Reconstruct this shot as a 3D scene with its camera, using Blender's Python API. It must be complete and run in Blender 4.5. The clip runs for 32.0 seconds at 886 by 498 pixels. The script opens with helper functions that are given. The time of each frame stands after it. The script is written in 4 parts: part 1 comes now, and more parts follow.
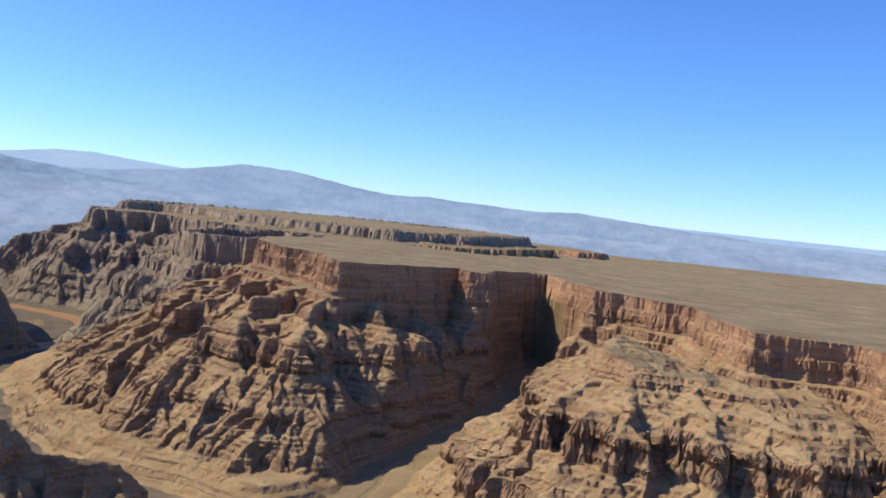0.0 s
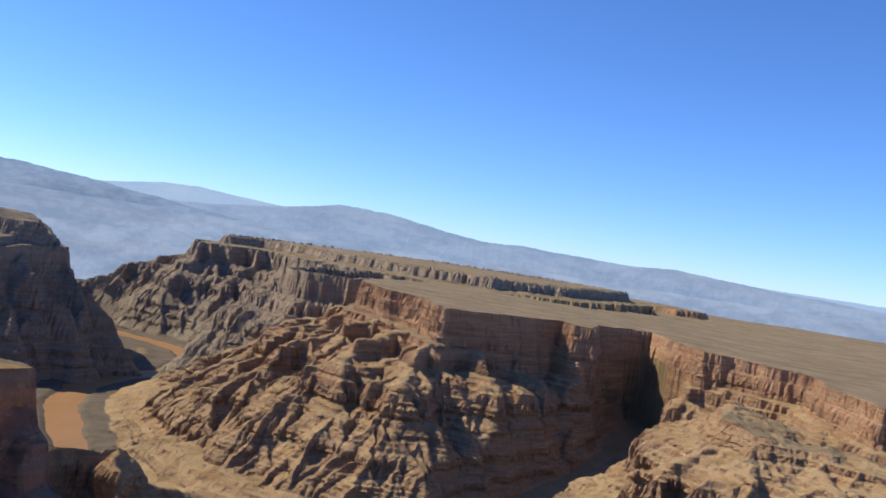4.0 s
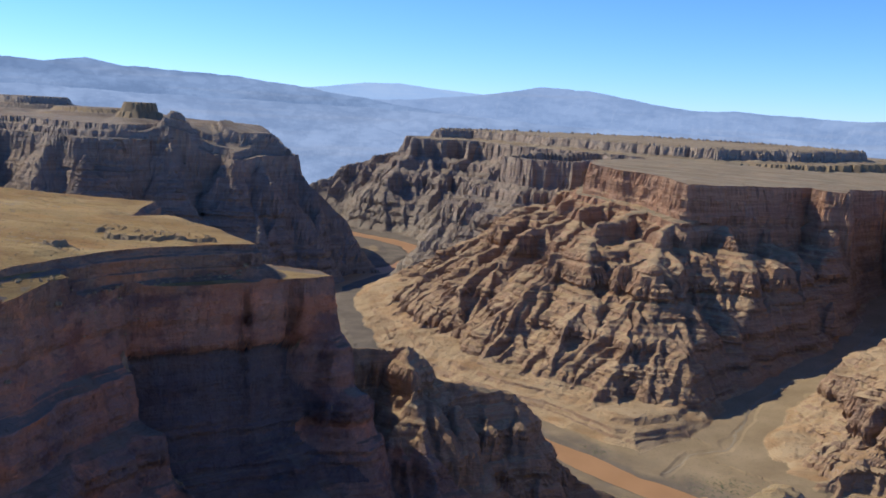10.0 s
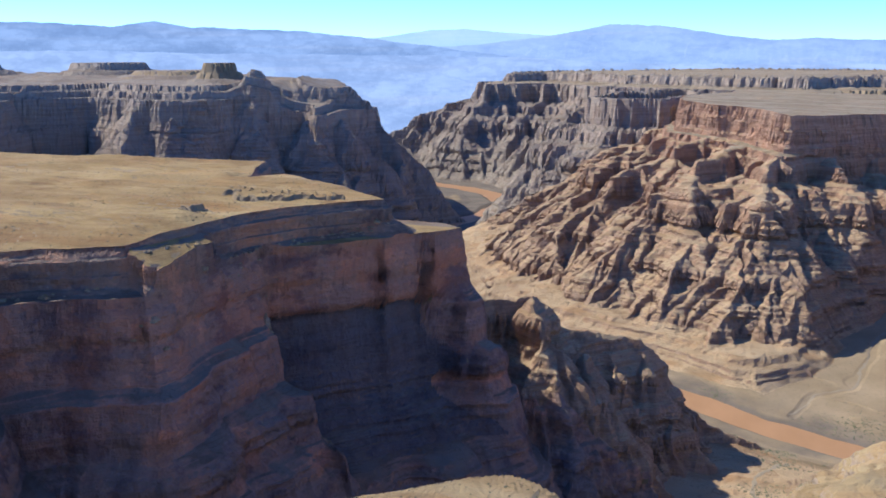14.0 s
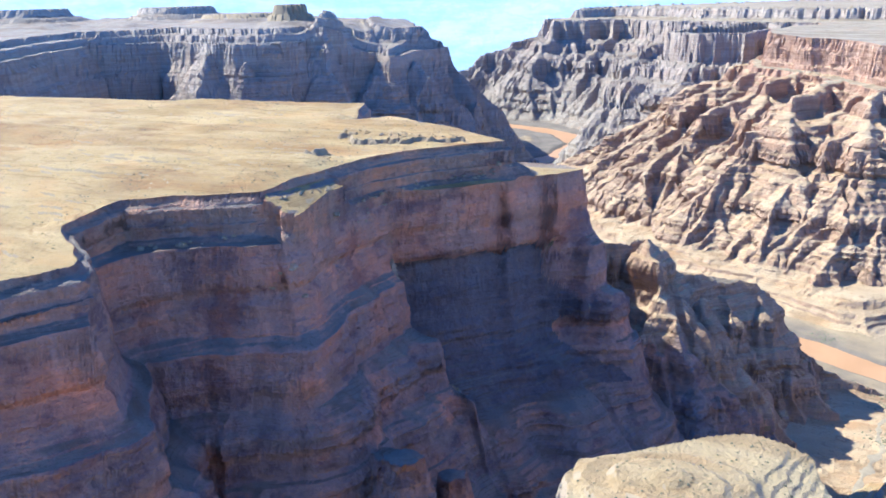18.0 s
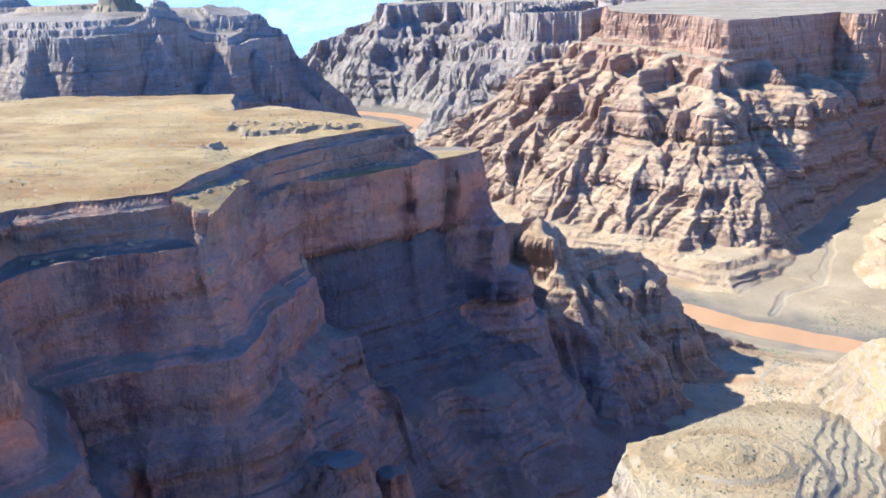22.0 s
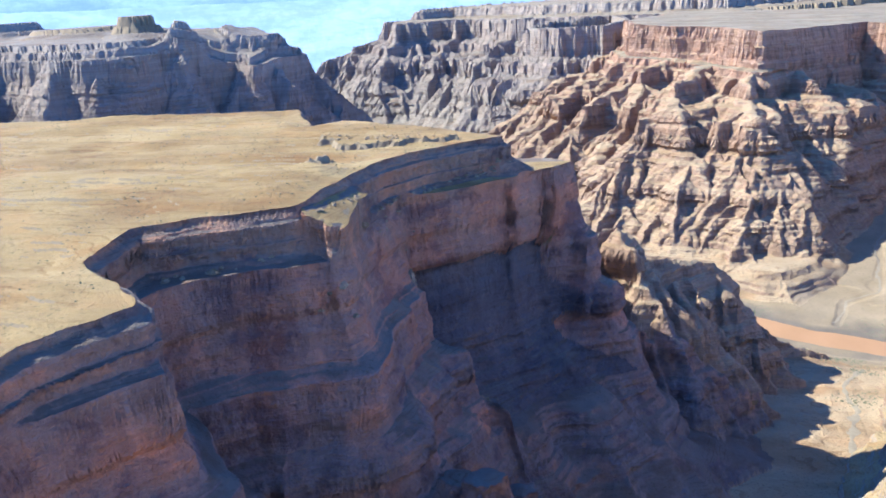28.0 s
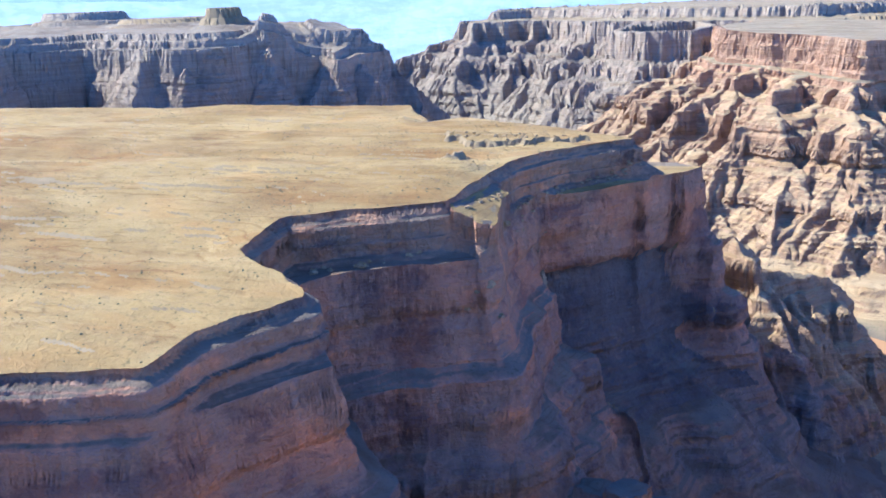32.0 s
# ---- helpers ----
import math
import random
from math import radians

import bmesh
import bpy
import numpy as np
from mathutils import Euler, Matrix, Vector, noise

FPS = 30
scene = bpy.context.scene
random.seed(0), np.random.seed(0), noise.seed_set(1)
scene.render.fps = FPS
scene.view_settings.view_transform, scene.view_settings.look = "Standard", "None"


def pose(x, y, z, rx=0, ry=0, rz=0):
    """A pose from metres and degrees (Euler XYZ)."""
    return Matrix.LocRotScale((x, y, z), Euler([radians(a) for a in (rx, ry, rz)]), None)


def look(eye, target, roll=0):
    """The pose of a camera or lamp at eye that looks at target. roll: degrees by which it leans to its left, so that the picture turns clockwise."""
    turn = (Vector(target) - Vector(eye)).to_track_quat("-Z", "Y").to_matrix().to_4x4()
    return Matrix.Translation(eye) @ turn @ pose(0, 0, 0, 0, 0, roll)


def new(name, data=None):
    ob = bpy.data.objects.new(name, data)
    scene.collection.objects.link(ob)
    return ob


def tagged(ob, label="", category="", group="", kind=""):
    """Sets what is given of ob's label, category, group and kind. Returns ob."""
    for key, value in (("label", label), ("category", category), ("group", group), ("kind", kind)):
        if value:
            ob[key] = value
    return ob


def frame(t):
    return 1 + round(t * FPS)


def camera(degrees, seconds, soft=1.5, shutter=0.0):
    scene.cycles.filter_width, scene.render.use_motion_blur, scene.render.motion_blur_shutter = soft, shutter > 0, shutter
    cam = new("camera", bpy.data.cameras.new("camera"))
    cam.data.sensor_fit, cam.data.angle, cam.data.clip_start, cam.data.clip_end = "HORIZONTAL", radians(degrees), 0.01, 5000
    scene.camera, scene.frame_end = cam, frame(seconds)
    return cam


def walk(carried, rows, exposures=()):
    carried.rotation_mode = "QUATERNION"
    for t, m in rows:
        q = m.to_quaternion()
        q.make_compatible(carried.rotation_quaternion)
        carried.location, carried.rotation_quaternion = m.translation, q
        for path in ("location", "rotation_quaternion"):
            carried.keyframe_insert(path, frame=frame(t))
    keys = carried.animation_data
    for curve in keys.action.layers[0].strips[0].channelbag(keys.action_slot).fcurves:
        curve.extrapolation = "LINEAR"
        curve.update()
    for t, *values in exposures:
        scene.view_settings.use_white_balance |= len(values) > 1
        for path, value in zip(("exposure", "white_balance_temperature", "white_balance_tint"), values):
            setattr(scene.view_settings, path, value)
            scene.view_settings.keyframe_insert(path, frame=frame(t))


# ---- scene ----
import collections
cam = camera(50.9, 32.0, soft=1.7)
# seconds, place, pitch / lean / yaw
PATH = [
    (0, -8.86, 4.72, 384.74, 87.571, -5.409, -0.169),
    (0.5, -13.30, 6.99, 384.52, 87.739, -5.614, 0.278),
    (1, -17.61, 9.19, 384.17, 88.023, -6.016, 1.061),
    (1.5, -22.29, 11.50, 384.31, 88.037, -6.895, 2.892),
    (2, -27.31, 13.92, 383.86, 88.204, -7.550, 3.946),
    (2.5, -32.32, 15.74, 383.57, 89.220, -8.524, 4.714),
    (4.5, -53.89, 24.18, 382.62, 90.290, -7.759, 5.708),
    (5, -59.02, 26.14, 382.98, 91.174, -6.755, 7.078),
    (5.5, -64.52, 27.14, 382.87, 87.841, -4.514, 8.295),
    (6, -70.33, 27.15, 382.21, 84.106, -2.844, 9.632),
    (6.5, -75.80, 27.51, 381.54, 81.491, -1.664, 11.688),
    (7, -81.43, 29.11, 380.82, 80.352, -1.736, 13.794),
    (7.5, -87.61, 30.19, 380.01, 80.206, -1.626, 15.072),
    (8, -93.53, 31.25, 379.40, 79.976, -1.574, 15.717),
    (8.5, -99.98, 32.19, 379.10, 80.748, -1.864, 16.297),
    (9, -106.67, 33.15, 379.36, 81.603, -2.633, 16.442),
    (9.5, -112.86, 32.96, 379.25, 81.593, -2.846, 16.534),
    (10, -118.83, 32.73, 379.23, 81.527, -2.775, 16.728),
    (10.5, -124.86, 32.56, 379.12, 81.212, -2.140, 17.085),
    (11, -130.83, 31.69, 379.17, 80.422, -1.129, 18.921),
    (11.5, -137.99, 32.14, 378.61, 80.355, -0.868, 20.028),
    (12, -144.59, 32.12, 378.23, 80.216, -0.822, 20.255),
    (12.5, -151.03, 31.69, 377.96, 79.777, -0.476, 20.296),
    (13, -157.66, 31.54, 378.03, 79.278, -0.419, 19.998),
    (13.5, -164.33, 31.74, 377.79, 78.481, 0.323, 19.692),
    (15.5, -191.69, 31.06, 376.49, 77.931, -0.047, 22.353),
    (16, -198.10, 30.69, 376.32, 77.784, 0.051, 22.942),
    (16.5, -204.84, 30.57, 376.04, 77.012, 0.392, 23.500),
    (17, -211.12, 30.33, 375.90, 76.053, 1.096, 23.896),
    (17.5, -217.79, 30.13, 375.91, 75.497, 1.450, 23.997),
    (18, -224.27, 29.44, 375.70, 74.698, 1.654, 23.166),
    (18.5, -231.74, 29.35, 375.78, 74.758, 1.002, 18.167),
    (19, -237.53, 30.27, 375.51, 73.548, 1.595, 14.320),
    (19.5, -244.02, 30.00, 374.92, 73.667, 1.310, 12.589),
    (20, -250.56, 30.59, 374.95, 72.672, 3.056, 12.145),
    (20.5, -256.69, 30.24, 374.45, 72.792, 4.007, 12.484),
    (21, -263.37, 29.30, 374.23, 74.202, 3.811, 12.976),
    (21.5, -270.19, 29.09, 374.01, 74.300, 3.074, 13.068),
    (22, -276.99, 29.28, 373.81, 73.466, 2.832, 12.273),
    (22.5, -283.50, 29.16, 373.38, 73.155, 2.550, 12.074),
    (23, -290.02, 28.69, 372.91, 73.704, 2.135, 12.230),
    (23.5, -296.52, 28.55, 372.71, 74.066, 2.004, 12.131),
    (24, -302.10, 27.57, 372.94, 74.144, 2.065, 11.991),
    (24.5, -308.54, 27.50, 372.90, 73.632, 2.252, 12.087),
    (25, -314.78, 26.73, 372.51, 71.592, 2.925, 11.974),
    (25.5, -320.66, 25.60, 371.72, 70.823, 3.643, 12.048),
    (27.5, -345.70, 23.69, 371.38, 73.823, 3.661, 12.201),
    (28, -352.39, 23.59, 371.33, 74.562, 3.634, 11.366),
    (28.5, -358.91, 23.53, 371.11, 75.036, 3.181, 10.539),
    (29, -365.10, 23.42, 371.75, 74.590, 2.199, 10.009),
    (29.5, -370.86, 22.57, 371.66, 74.421, 1.645, 10.282),
    (30, -376.32, 21.69, 371.92, 73.271, 0.943, 11.765),
    (30.5, -382.29, 21.21, 371.54, 72.961, 1.173, 13.865),
    (31, -388.31, 21.07, 371.47, 73.225, 1.511, 14.990),
    (31.5, -394.47, 20.96, 371.28, 74.439, 1.723, 15.613),
    (32, -401.65, 21.38, 370.73, 74.774, 2.132, 15.104),
]
EXPOSURES = [(0.0, 0.48, 5050, 12), (5.0, 0.36, 5100, 12), (7.0, 0.38, 4850, 13), (9.0, 0.38, 4800, 14), (11.0, 0.35, 4650, 16), (12.5, 0.55, 4580, 17), (15.5, 1.36, 4300, 13), (18.0, 1.95, 4130, 11),
             (20.0, 1.90, 4170, 12), (22.0, 1.88, 4150, 12), (25.5, 1.86, 4150, 12), (28.5, 1.70, 4170, 12), (30.5, 1.94, 4150, 12), (32.0, 1.74, 4170, 12)]
walk(cam, [(t, pose(x, y, z, rx, ry, rz)) for t, x, y, z, rx, ry, rz in PATH], EXPOSURES)

# ---- light ----
SUN_WAY = Vector((1.0, -0.11, -0.90)).normalized()
world = bpy.data.worlds.new("desert_sky")
scene.world = world
world.use_nodes = True
wn = world.node_tree
sky = wn.nodes.new("ShaderNodeTexSky")
sky.sky_type, sky.sun_disc = "NISHITA", False
sky.sun_elevation = math.asin(-SUN_WAY.z)
sky.sun_rotation = math.atan2(-SUN_WAY.x, -SUN_WAY.y)
sky.altitude, sky.air_density, sky.dust_density, sky.ozone_density = 2500, 1.0, 0.0, 4.0
air = wn.nodes.new("ShaderNodeMix")
air.data_type, air.blend_type = "RGBA", "MULTIPLY"
air.inputs[0].default_value, air.inputs[7].default_value = 1.0, (0.92, 0.96, 1.07, 1.0)
wn.links.new(sky.outputs[0], air.inputs[6])
wn.links.new(air.outputs[2], wn.nodes["Background"].inputs[0])
wn.nodes["Background"].inputs[1].default_value = 0.10
sun = new("sun", bpy.data.lights.new("sun", "SUN"))
sun.data.energy, sun.data.angle, sun.data.color = 5.0, radians(0.53), (1.0, 0.775, 0.43)
sun.matrix_world = look((-3000, 800, 3000), Vector((-3000, 800, 3000)) + SUN_WAY)


# ---- materials ----
class Nodes:
    """A small helper that strings nodes together."""

    def __init__(self, name):
        self.mat = bpy.data.materials.new(name)
        self.mat.use_nodes = True
        self.tree = self.mat.node_tree
        self.shader = self.tree.nodes["Principled BSDF"]
        self.geo = self.tree.nodes.new("ShaderNodeNewGeometry")
        self.out = self.tree.nodes["Material Output"]

    def put(self, socket, value):
        if isinstance(value, bpy.types.NodeSocket):
            self.tree.links.new(value, socket)
        else:
            socket.default_value = value

    def math(self, kind, a, b=0.0, clamp=False):
        n = self.tree.nodes.new("ShaderNodeMath")
        n.operation, n.use_clamp = kind, clamp
        self.put(n.inputs[0], a)
        self.put(n.inputs[1], b)
        return n.outputs[0]

    def step(self, value, low, high):
        n = self.tree.nodes.new("ShaderNodeMapRange")
        n.interpolation_type = "SMOOTHSTEP"
        for i, v in enumerate((value, low, high, 0.0, 1.0)):
            self.put(n.inputs[i], v)
        return n.outputs[0]

    def noise(self, size, detail=4.0, rough=0.55, stretch=(1, 1, 1), vector=None):
        m = self.tree.nodes.new("ShaderNodeMapping")
        m.inputs["Scale"].default_value = tuple(s / size for s in stretch)
        self.put(m.inputs["Vector"], vector or self.geo.outputs["Position"])
        n = self.tree.nodes.new("ShaderNodeTexNoise")
        n.inputs["Scale"].default_value = 1.0
        n.inputs["Detail"].default_value, n.inputs["Roughness"].default_value = detail, rough
        self.tree.links.new(m.outputs[0], n.inputs["Vector"])
        return n.outputs["Fac"]

    def mix(self, fac, a, b, kind="MIX"):
        n = self.tree.nodes.new("ShaderNodeMix")
        n.data_type, n.blend_type = "RGBA", kind
        self.put(n.inputs[0], fac)
        for socket, v in ((n.inputs[6], a), (n.inputs[7], b)):
            self.put(socket, (*v, 1.0) if isinstance(v, tuple) else v)
        return n.outputs[2]

    def ramp(self, fac, stops):
        n = self.tree.nodes.new("ShaderNodeValToRGB")
        e = n.color_ramp.elements
        while len(e) < len(stops):
            e.new(0.5)
        for el, (p, c) in zip(e, stops):
            el.position, el.color = p, (*c, 1.0)
        self.put(n.inputs[0], fac)
        return n.outputs[0]

    def xyz(self, vector):
        n = self.tree.nodes.new("ShaderNodeSeparateXYZ")
        self.put(n.inputs[0], vector)
        return n.outputs

    def bump(self, height, distance, strength=1.0):
        n = self.tree.nodes.new("ShaderNodeBump")
        n.inputs["Strength"].default_value = strength
        n.inputs["Distance"].default_value = distance
        self.put(n.inputs["Height"], height)
        self.tree.links.new(n.outputs[0], self.shader.inputs["Normal"])

    def done(self, color, rough=0.95, specular=0.15):
        self.put(self.shader.inputs["Base Color"], color)
        self.put(self.shader.inputs["Roughness"], rough)
        self.shader.inputs["Specular IOR Level"].default_value = specular
        return self.mat


def rock_material(name, cliff, soil, red=0.5, bands=0.6, patch_tone=(1.28, 0.92, 0.74), patches=26.0, streaks=0.3, carving=0.8, mottle=0.0):
    """Layered sandstone and limestone: banded on steep faces, covered by pale debris and scrub where it lies flat."""
    m = Nodes(name)
    z = m.xyz(m.geo.outputs["Position"])[2]
    flat = m.xyz(m.geo.outputs["Normal"])[2]
    wob = m.noise(90.0, 3.0)
    level = m.math("ADD", z, m.math("MULTIPLY", m.math("SUBTRACT", wob, 0.5), 26.0))
    band = m.noise(1.0, 3.0, 0.7, stretch=(0.007, 0.007, 0.13))
    thin = m.noise(1.0, 3.0, 0.6, stretch=(0.03, 0.03, 0.7))
    tone = m.ramp(m.math("DIVIDE", level, 340.0), cliff)
    tone = m.mix(m.math("MULTIPLY", m.step(band, 0.35, 0.68), bands), tone, m.mix(1.0, tone, (0.62, 0.56, 0.54), "MULTIPLY"))
    tone = m.mix(m.math("MULTIPLY", m.step(thin, 0.45, 0.7), bands * 0.6), tone, m.mix(1.0, tone, (1.4, 1.36, 1.28), "MULTIPLY"))
    streak = m.noise(1.0, 4.0, 0.65, stretch=(0.11, 0.11, 0.022))
    tone = m.mix(m.math("MULTIPLY", m.step(streak, 0.48, 0.72), streaks), tone, m.mix(1.0, tone, (0.55, 0.47, 0.46), "MULTIPLY"))
    blotch = m.noise(patches, 5.0, 0.62)
    tone = m.mix(m.math("MULTIPLY", m.step(blotch, 0.42, 0.66), red), tone, m.mix(1.0, tone, patch_tone, "MULTIPLY"))
    if mottle:
        # purple-grey and pale faces where slabs have come away
        shade_ = m.noise(1.0, 5.0, 0.7, stretch=(0.021, 0.021, 0.03))
        tone = m.mix(m.math("MULTIPLY", m.step(shade_, 0.5, 0.6), mottle), tone, m.mix(1.0, tone, (0.55, 0.56, 0.68), "MULTIPLY"))
        tone = m.mix(m.math("MULTIPLY", m.step(shade_, 0.44, 0.36), mottle), tone, m.mix(1.0, tone, (1.45, 1.3, 1.15), "MULTIPLY"))
    wide = m.noise(160.0, 4.0, 0.6)
    tone = m.mix(m.math("MULTIPLY", m.step(wide, 0.4, 0.62), 0.4), tone, m.mix(1.0, tone, (1.12, 1.14, 1.10), "MULTIPLY"))
    ground = m.ramp(m.noise(70.0, 6.0, 0.6), [(0.3, soil[0]), (0.52, soil[1]), (0.72, soil[2])])
    sweep = m.noise(1.0, 5.0, 0.6, stretch=(0.006, 0.03, 0.1))
    ground = m.mix(m.math("MULTIPLY", m.step(sweep, 0.46, 0.62), 0.75), ground, m.mix(1.0, ground, (0.74, 0.66, 0.58), "MULTIPLY"))
    warm = m.noise(1.0, 4.0, 0.6, stretch=(0.016, 0.03, 0.05))
    ground = m.mix(m.math("MULTIPLY", m.step(warm, 0.48, 0.66), 0.5), ground, m.mix(1.0, ground, (1.1, 0.93, 0.78), "MULTIPLY"))
    # thin ledges of rock that crop out along the level
    turn = m.math("FRACT", m.math("MULTIPLY", m.math("ADD", z, m.math("MULTIPLY", m.noise(14.0, 3.0), 1.1)), 0.62))
    crop = m.math("MULTIPLY", m.step(turn, 0.74, 0.95), m.step(m.noise(45.0, 3.0, 0.6), 0.46, 0.6))
    ground = m.mix(m.math("MULTIPLY", crop, 0.55), ground, m.mix(1.0, ground, (0.6, 0.5, 0.42), "MULTIPLY"))
    scrub = m.noise(2.2, 2.0, 0.5)
    patch = m.noise(55.0, 3.0, 0.6)
    dots = m.math("MULTIPLY", m.step(scrub, 0.60, 0.68), m.step(patch, 0.35, 0.6))
    ground = m.mix(m.math("MULTIPLY", dots, 0.5), ground, (0.075, 0.07, 0.035))
    grit = m.noise(5.0, 6.0, 0.7)
    edge = m.math("ADD", flat, m.math("MULTIPLY", m.math("SUBTRACT", grit, 0.5), 0.35))
    color = m.mix(m.step(edge, 0.60, 0.84), tone, ground)
    fine = m.noise(1.6, 5.0, 0.7, stretch=(1, 1, 2.2))
    color = m.mix(m.math("MULTIPLY", m.step(fine, 0.35, 0.7), 0.3), color, m.mix(1.0, color, (0.68, 0.66, 0.66), "MULTIPLY"))
    beds_ = m.noise(1.0, 4.0, 0.65, stretch=(0.02, 0.02, 0.16))
    blocks = m.noise(1.0, 5.0, 0.65, stretch=(0.085, 0.085, 0.05))
    relief = m.math("ADD", m.math("MULTIPLY", beds_, 4.0), m.math("MULTIPLY", blocks, 7.0))
    upright = m.math("SUBTRACT", 1.0, m.step(flat, 0.6, 0.85))
    fines = m.math("ADD", fine, m.math("MULTIPLY", grit, 2.0))
    m.bump(m.math("ADD", m.math("MULTIPLY", fines, 0.8), m.math("MULTIPLY", m.math("MULTIPLY", relief, upright), carving)), 1.0, 1.0)
    return m.done(color)


def palette(*colors, k=0.8):
    return tuple(tuple(c * k * 1.14 for c in color) for color in colors)


def beds(*stops, k=0.8):
    return [(at, tuple(c * k * 1.14 for c in color)) for at, color in stops]


TAN = palette((0.33, 0.217, 0.08), (0.43, 0.30, 0.114), (0.51, 0.37, 0.158), k=0.58)
PALE_STOPS = beds((0.0, (0.291, 0.209, 0.132)), (0.12, (0.291, 0.207, 0.130)), (0.30, (0.301, 0.209, 0.128)), (0.45, (0.306, 0.208, 0.125)),
                  (0.58, (0.321, 0.211, 0.125)), (0.68, (0.352, 0.223, 0.136)), (0.80, (0.367, 0.240, 0.148)), (1.0, (0.367, 0.260, 0.167)), k=0.9)
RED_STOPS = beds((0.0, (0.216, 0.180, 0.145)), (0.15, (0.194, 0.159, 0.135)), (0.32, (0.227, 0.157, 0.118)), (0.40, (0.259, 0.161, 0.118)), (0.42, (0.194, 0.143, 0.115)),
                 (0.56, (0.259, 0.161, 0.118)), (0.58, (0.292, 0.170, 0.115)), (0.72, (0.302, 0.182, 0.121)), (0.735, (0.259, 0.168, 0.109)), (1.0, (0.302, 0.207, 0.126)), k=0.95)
DEBRIS = palette((0.293, 0.210, 0.110), (0.359, 0.261, 0.139), (0.419, 0.309, 0.169), k=0.84)
ROCK = rock_material("layered_rock", PALE_STOPS, DEBRIS, 0.35, 0.7, (1.12, 0.92, 0.78))
# distant rock, greyed and paled so that its base colour carries the haze
FAR_ROCK = rock_material("hazed_far_rock", beds((0.0, (0.280, 0.243, 0.186)), (0.4, (0.290, 0.240, 0.181)), (0.6, (0.310, 0.245, 0.181)), (0.75, (0.330, 0.263, 0.193)), (1.0, (0.340, 0.282, 0.209))),
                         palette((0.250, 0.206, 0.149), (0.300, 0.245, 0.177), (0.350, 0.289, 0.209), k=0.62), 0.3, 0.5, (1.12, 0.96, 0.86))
PLAIN = rock_material("scrubby_plateau", PALE_STOPS, palette((0.22, 0.18, 0.11), (0.275, 0.22, 0.135), (0.33, 0.265, 0.165)), 0.3, 0.6)
GOLD = rock_material("golden_plateau", RED_STOPS, TAN, 0.6, 0.35)
PALE_ROCK = rock_material("pale_limestone", beds((0.0, (0.42, 0.337, 0.224)), (0.4, (0.44, 0.347, 0.235)), (0.7, (0.46, 0.352, 0.213)), (1.0, (0.48, 0.372, 0.224)), k=0.62),
                          palette((0.34, 0.245, 0.11), (0.42, 0.31, 0.145), (0.48, 0.365, 0.185), k=0.66), 0.15, 0.6)
# the wall's redder rock; rock and bench soil also darkened for its shaded side
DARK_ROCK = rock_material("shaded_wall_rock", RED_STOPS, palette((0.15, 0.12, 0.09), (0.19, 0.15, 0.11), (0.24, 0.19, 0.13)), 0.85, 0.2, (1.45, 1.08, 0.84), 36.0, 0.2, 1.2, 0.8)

# alcove rock: the recess's deep shade is put into a darker base colour
ALCOVE_SHADE_ROCK = rock_material("shade_dark_alcove_rock", beds((0.0, (0.16, 0.14, 0.13)), (0.3, (0.13, 0.115, 0.11)), (0.45, (0.15, 0.125, 0.115)), (0.6, (0.13, 0.115, 0.112)), (1.0, (0.2, 0.16, 0.14))),
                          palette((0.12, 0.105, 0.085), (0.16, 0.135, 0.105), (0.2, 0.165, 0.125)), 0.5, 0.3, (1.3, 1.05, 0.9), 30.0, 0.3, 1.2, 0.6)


def sand_material():
    m = Nodes("canyon_floor")
    z = m.xyz(m.geo.outputs["Position"])[2]
    pale = m.ramp(m.noise(60.0, 6.0, 0.62), [(0.3, (0.185, 0.134, 0.07)), (0.5, (0.226, 0.167, 0.09)), (0.7, (0.27, 0.202, 0.112))])
    bar = m.ramp(m.noise(40.0, 5.0, 0.6), [(0.35, (0.105, 0.085, 0.06)), (0.65, (0.15, 0.12, 0.085))])
    y = m.xyz(m.geo.outputs["Position"])[1]
    reach = m.math("SUBTRACT", m.math("ADD", z, m.math("MULTIPLY", m.noise(50.0), 6.0)), m.math("MULTIPLY", m.step(y, 1060.0, 1300.0), 5.0))
    color = m.mix(m.step(reach, 5.0, 9.0), bar, pale)
    dots = m.step(m.noise(3.0, 2.0), 0.6, 0.68)
    color = m.mix(m.math("MULTIPLY", dots, 0.4), color, (0.09, 0.085, 0.05))
    m.bump(m.noise(2.5, 6.0, 0.7), 0.8, 0.7)
    return m.done(color)


SAND = sand_material()


def water_material():
    m = Nodes("muddy_water")
    color = m.ramp(m.noise(40.0, 4.0, 0.6, stretch=(1, 0.5, 1)), [(0.3, (0.27, 0.152, 0.062)), (0.7, (0.32, 0.182, 0.078))])
    m.bump(m.noise(1.5, 3.0), 0.05, 0.5)
    return m.done(color, 0.55, 0.12)


WATER = water_material()


def plain_material(name, color, rough=0.95):
    m = Nodes(name)
    n = m.noise(3.0, 4.0)
    return m.done(m.mix(n, tuple(c * 0.75 for c in color), tuple(c * 1.2 for c in color)), rough)


SCRUB = plain_material("dry_scrub", (0.11, 0.10, 0.055))
BUSH = plain_material("riverside_green", (0.15, 0.15, 0.08))
WASH_GRAVEL = plain_material("pale_gravel", (0.235, 0.188, 0.118))


# ---- noise and shape fields ----
TURNS = np.linspace(0, 2 * np.pi, 256, endpoint=False)
GRAD_X, GRAD_Y = np.cos(TURNS).astype(np.float32), np.sin(TURNS).astype(np.float32)


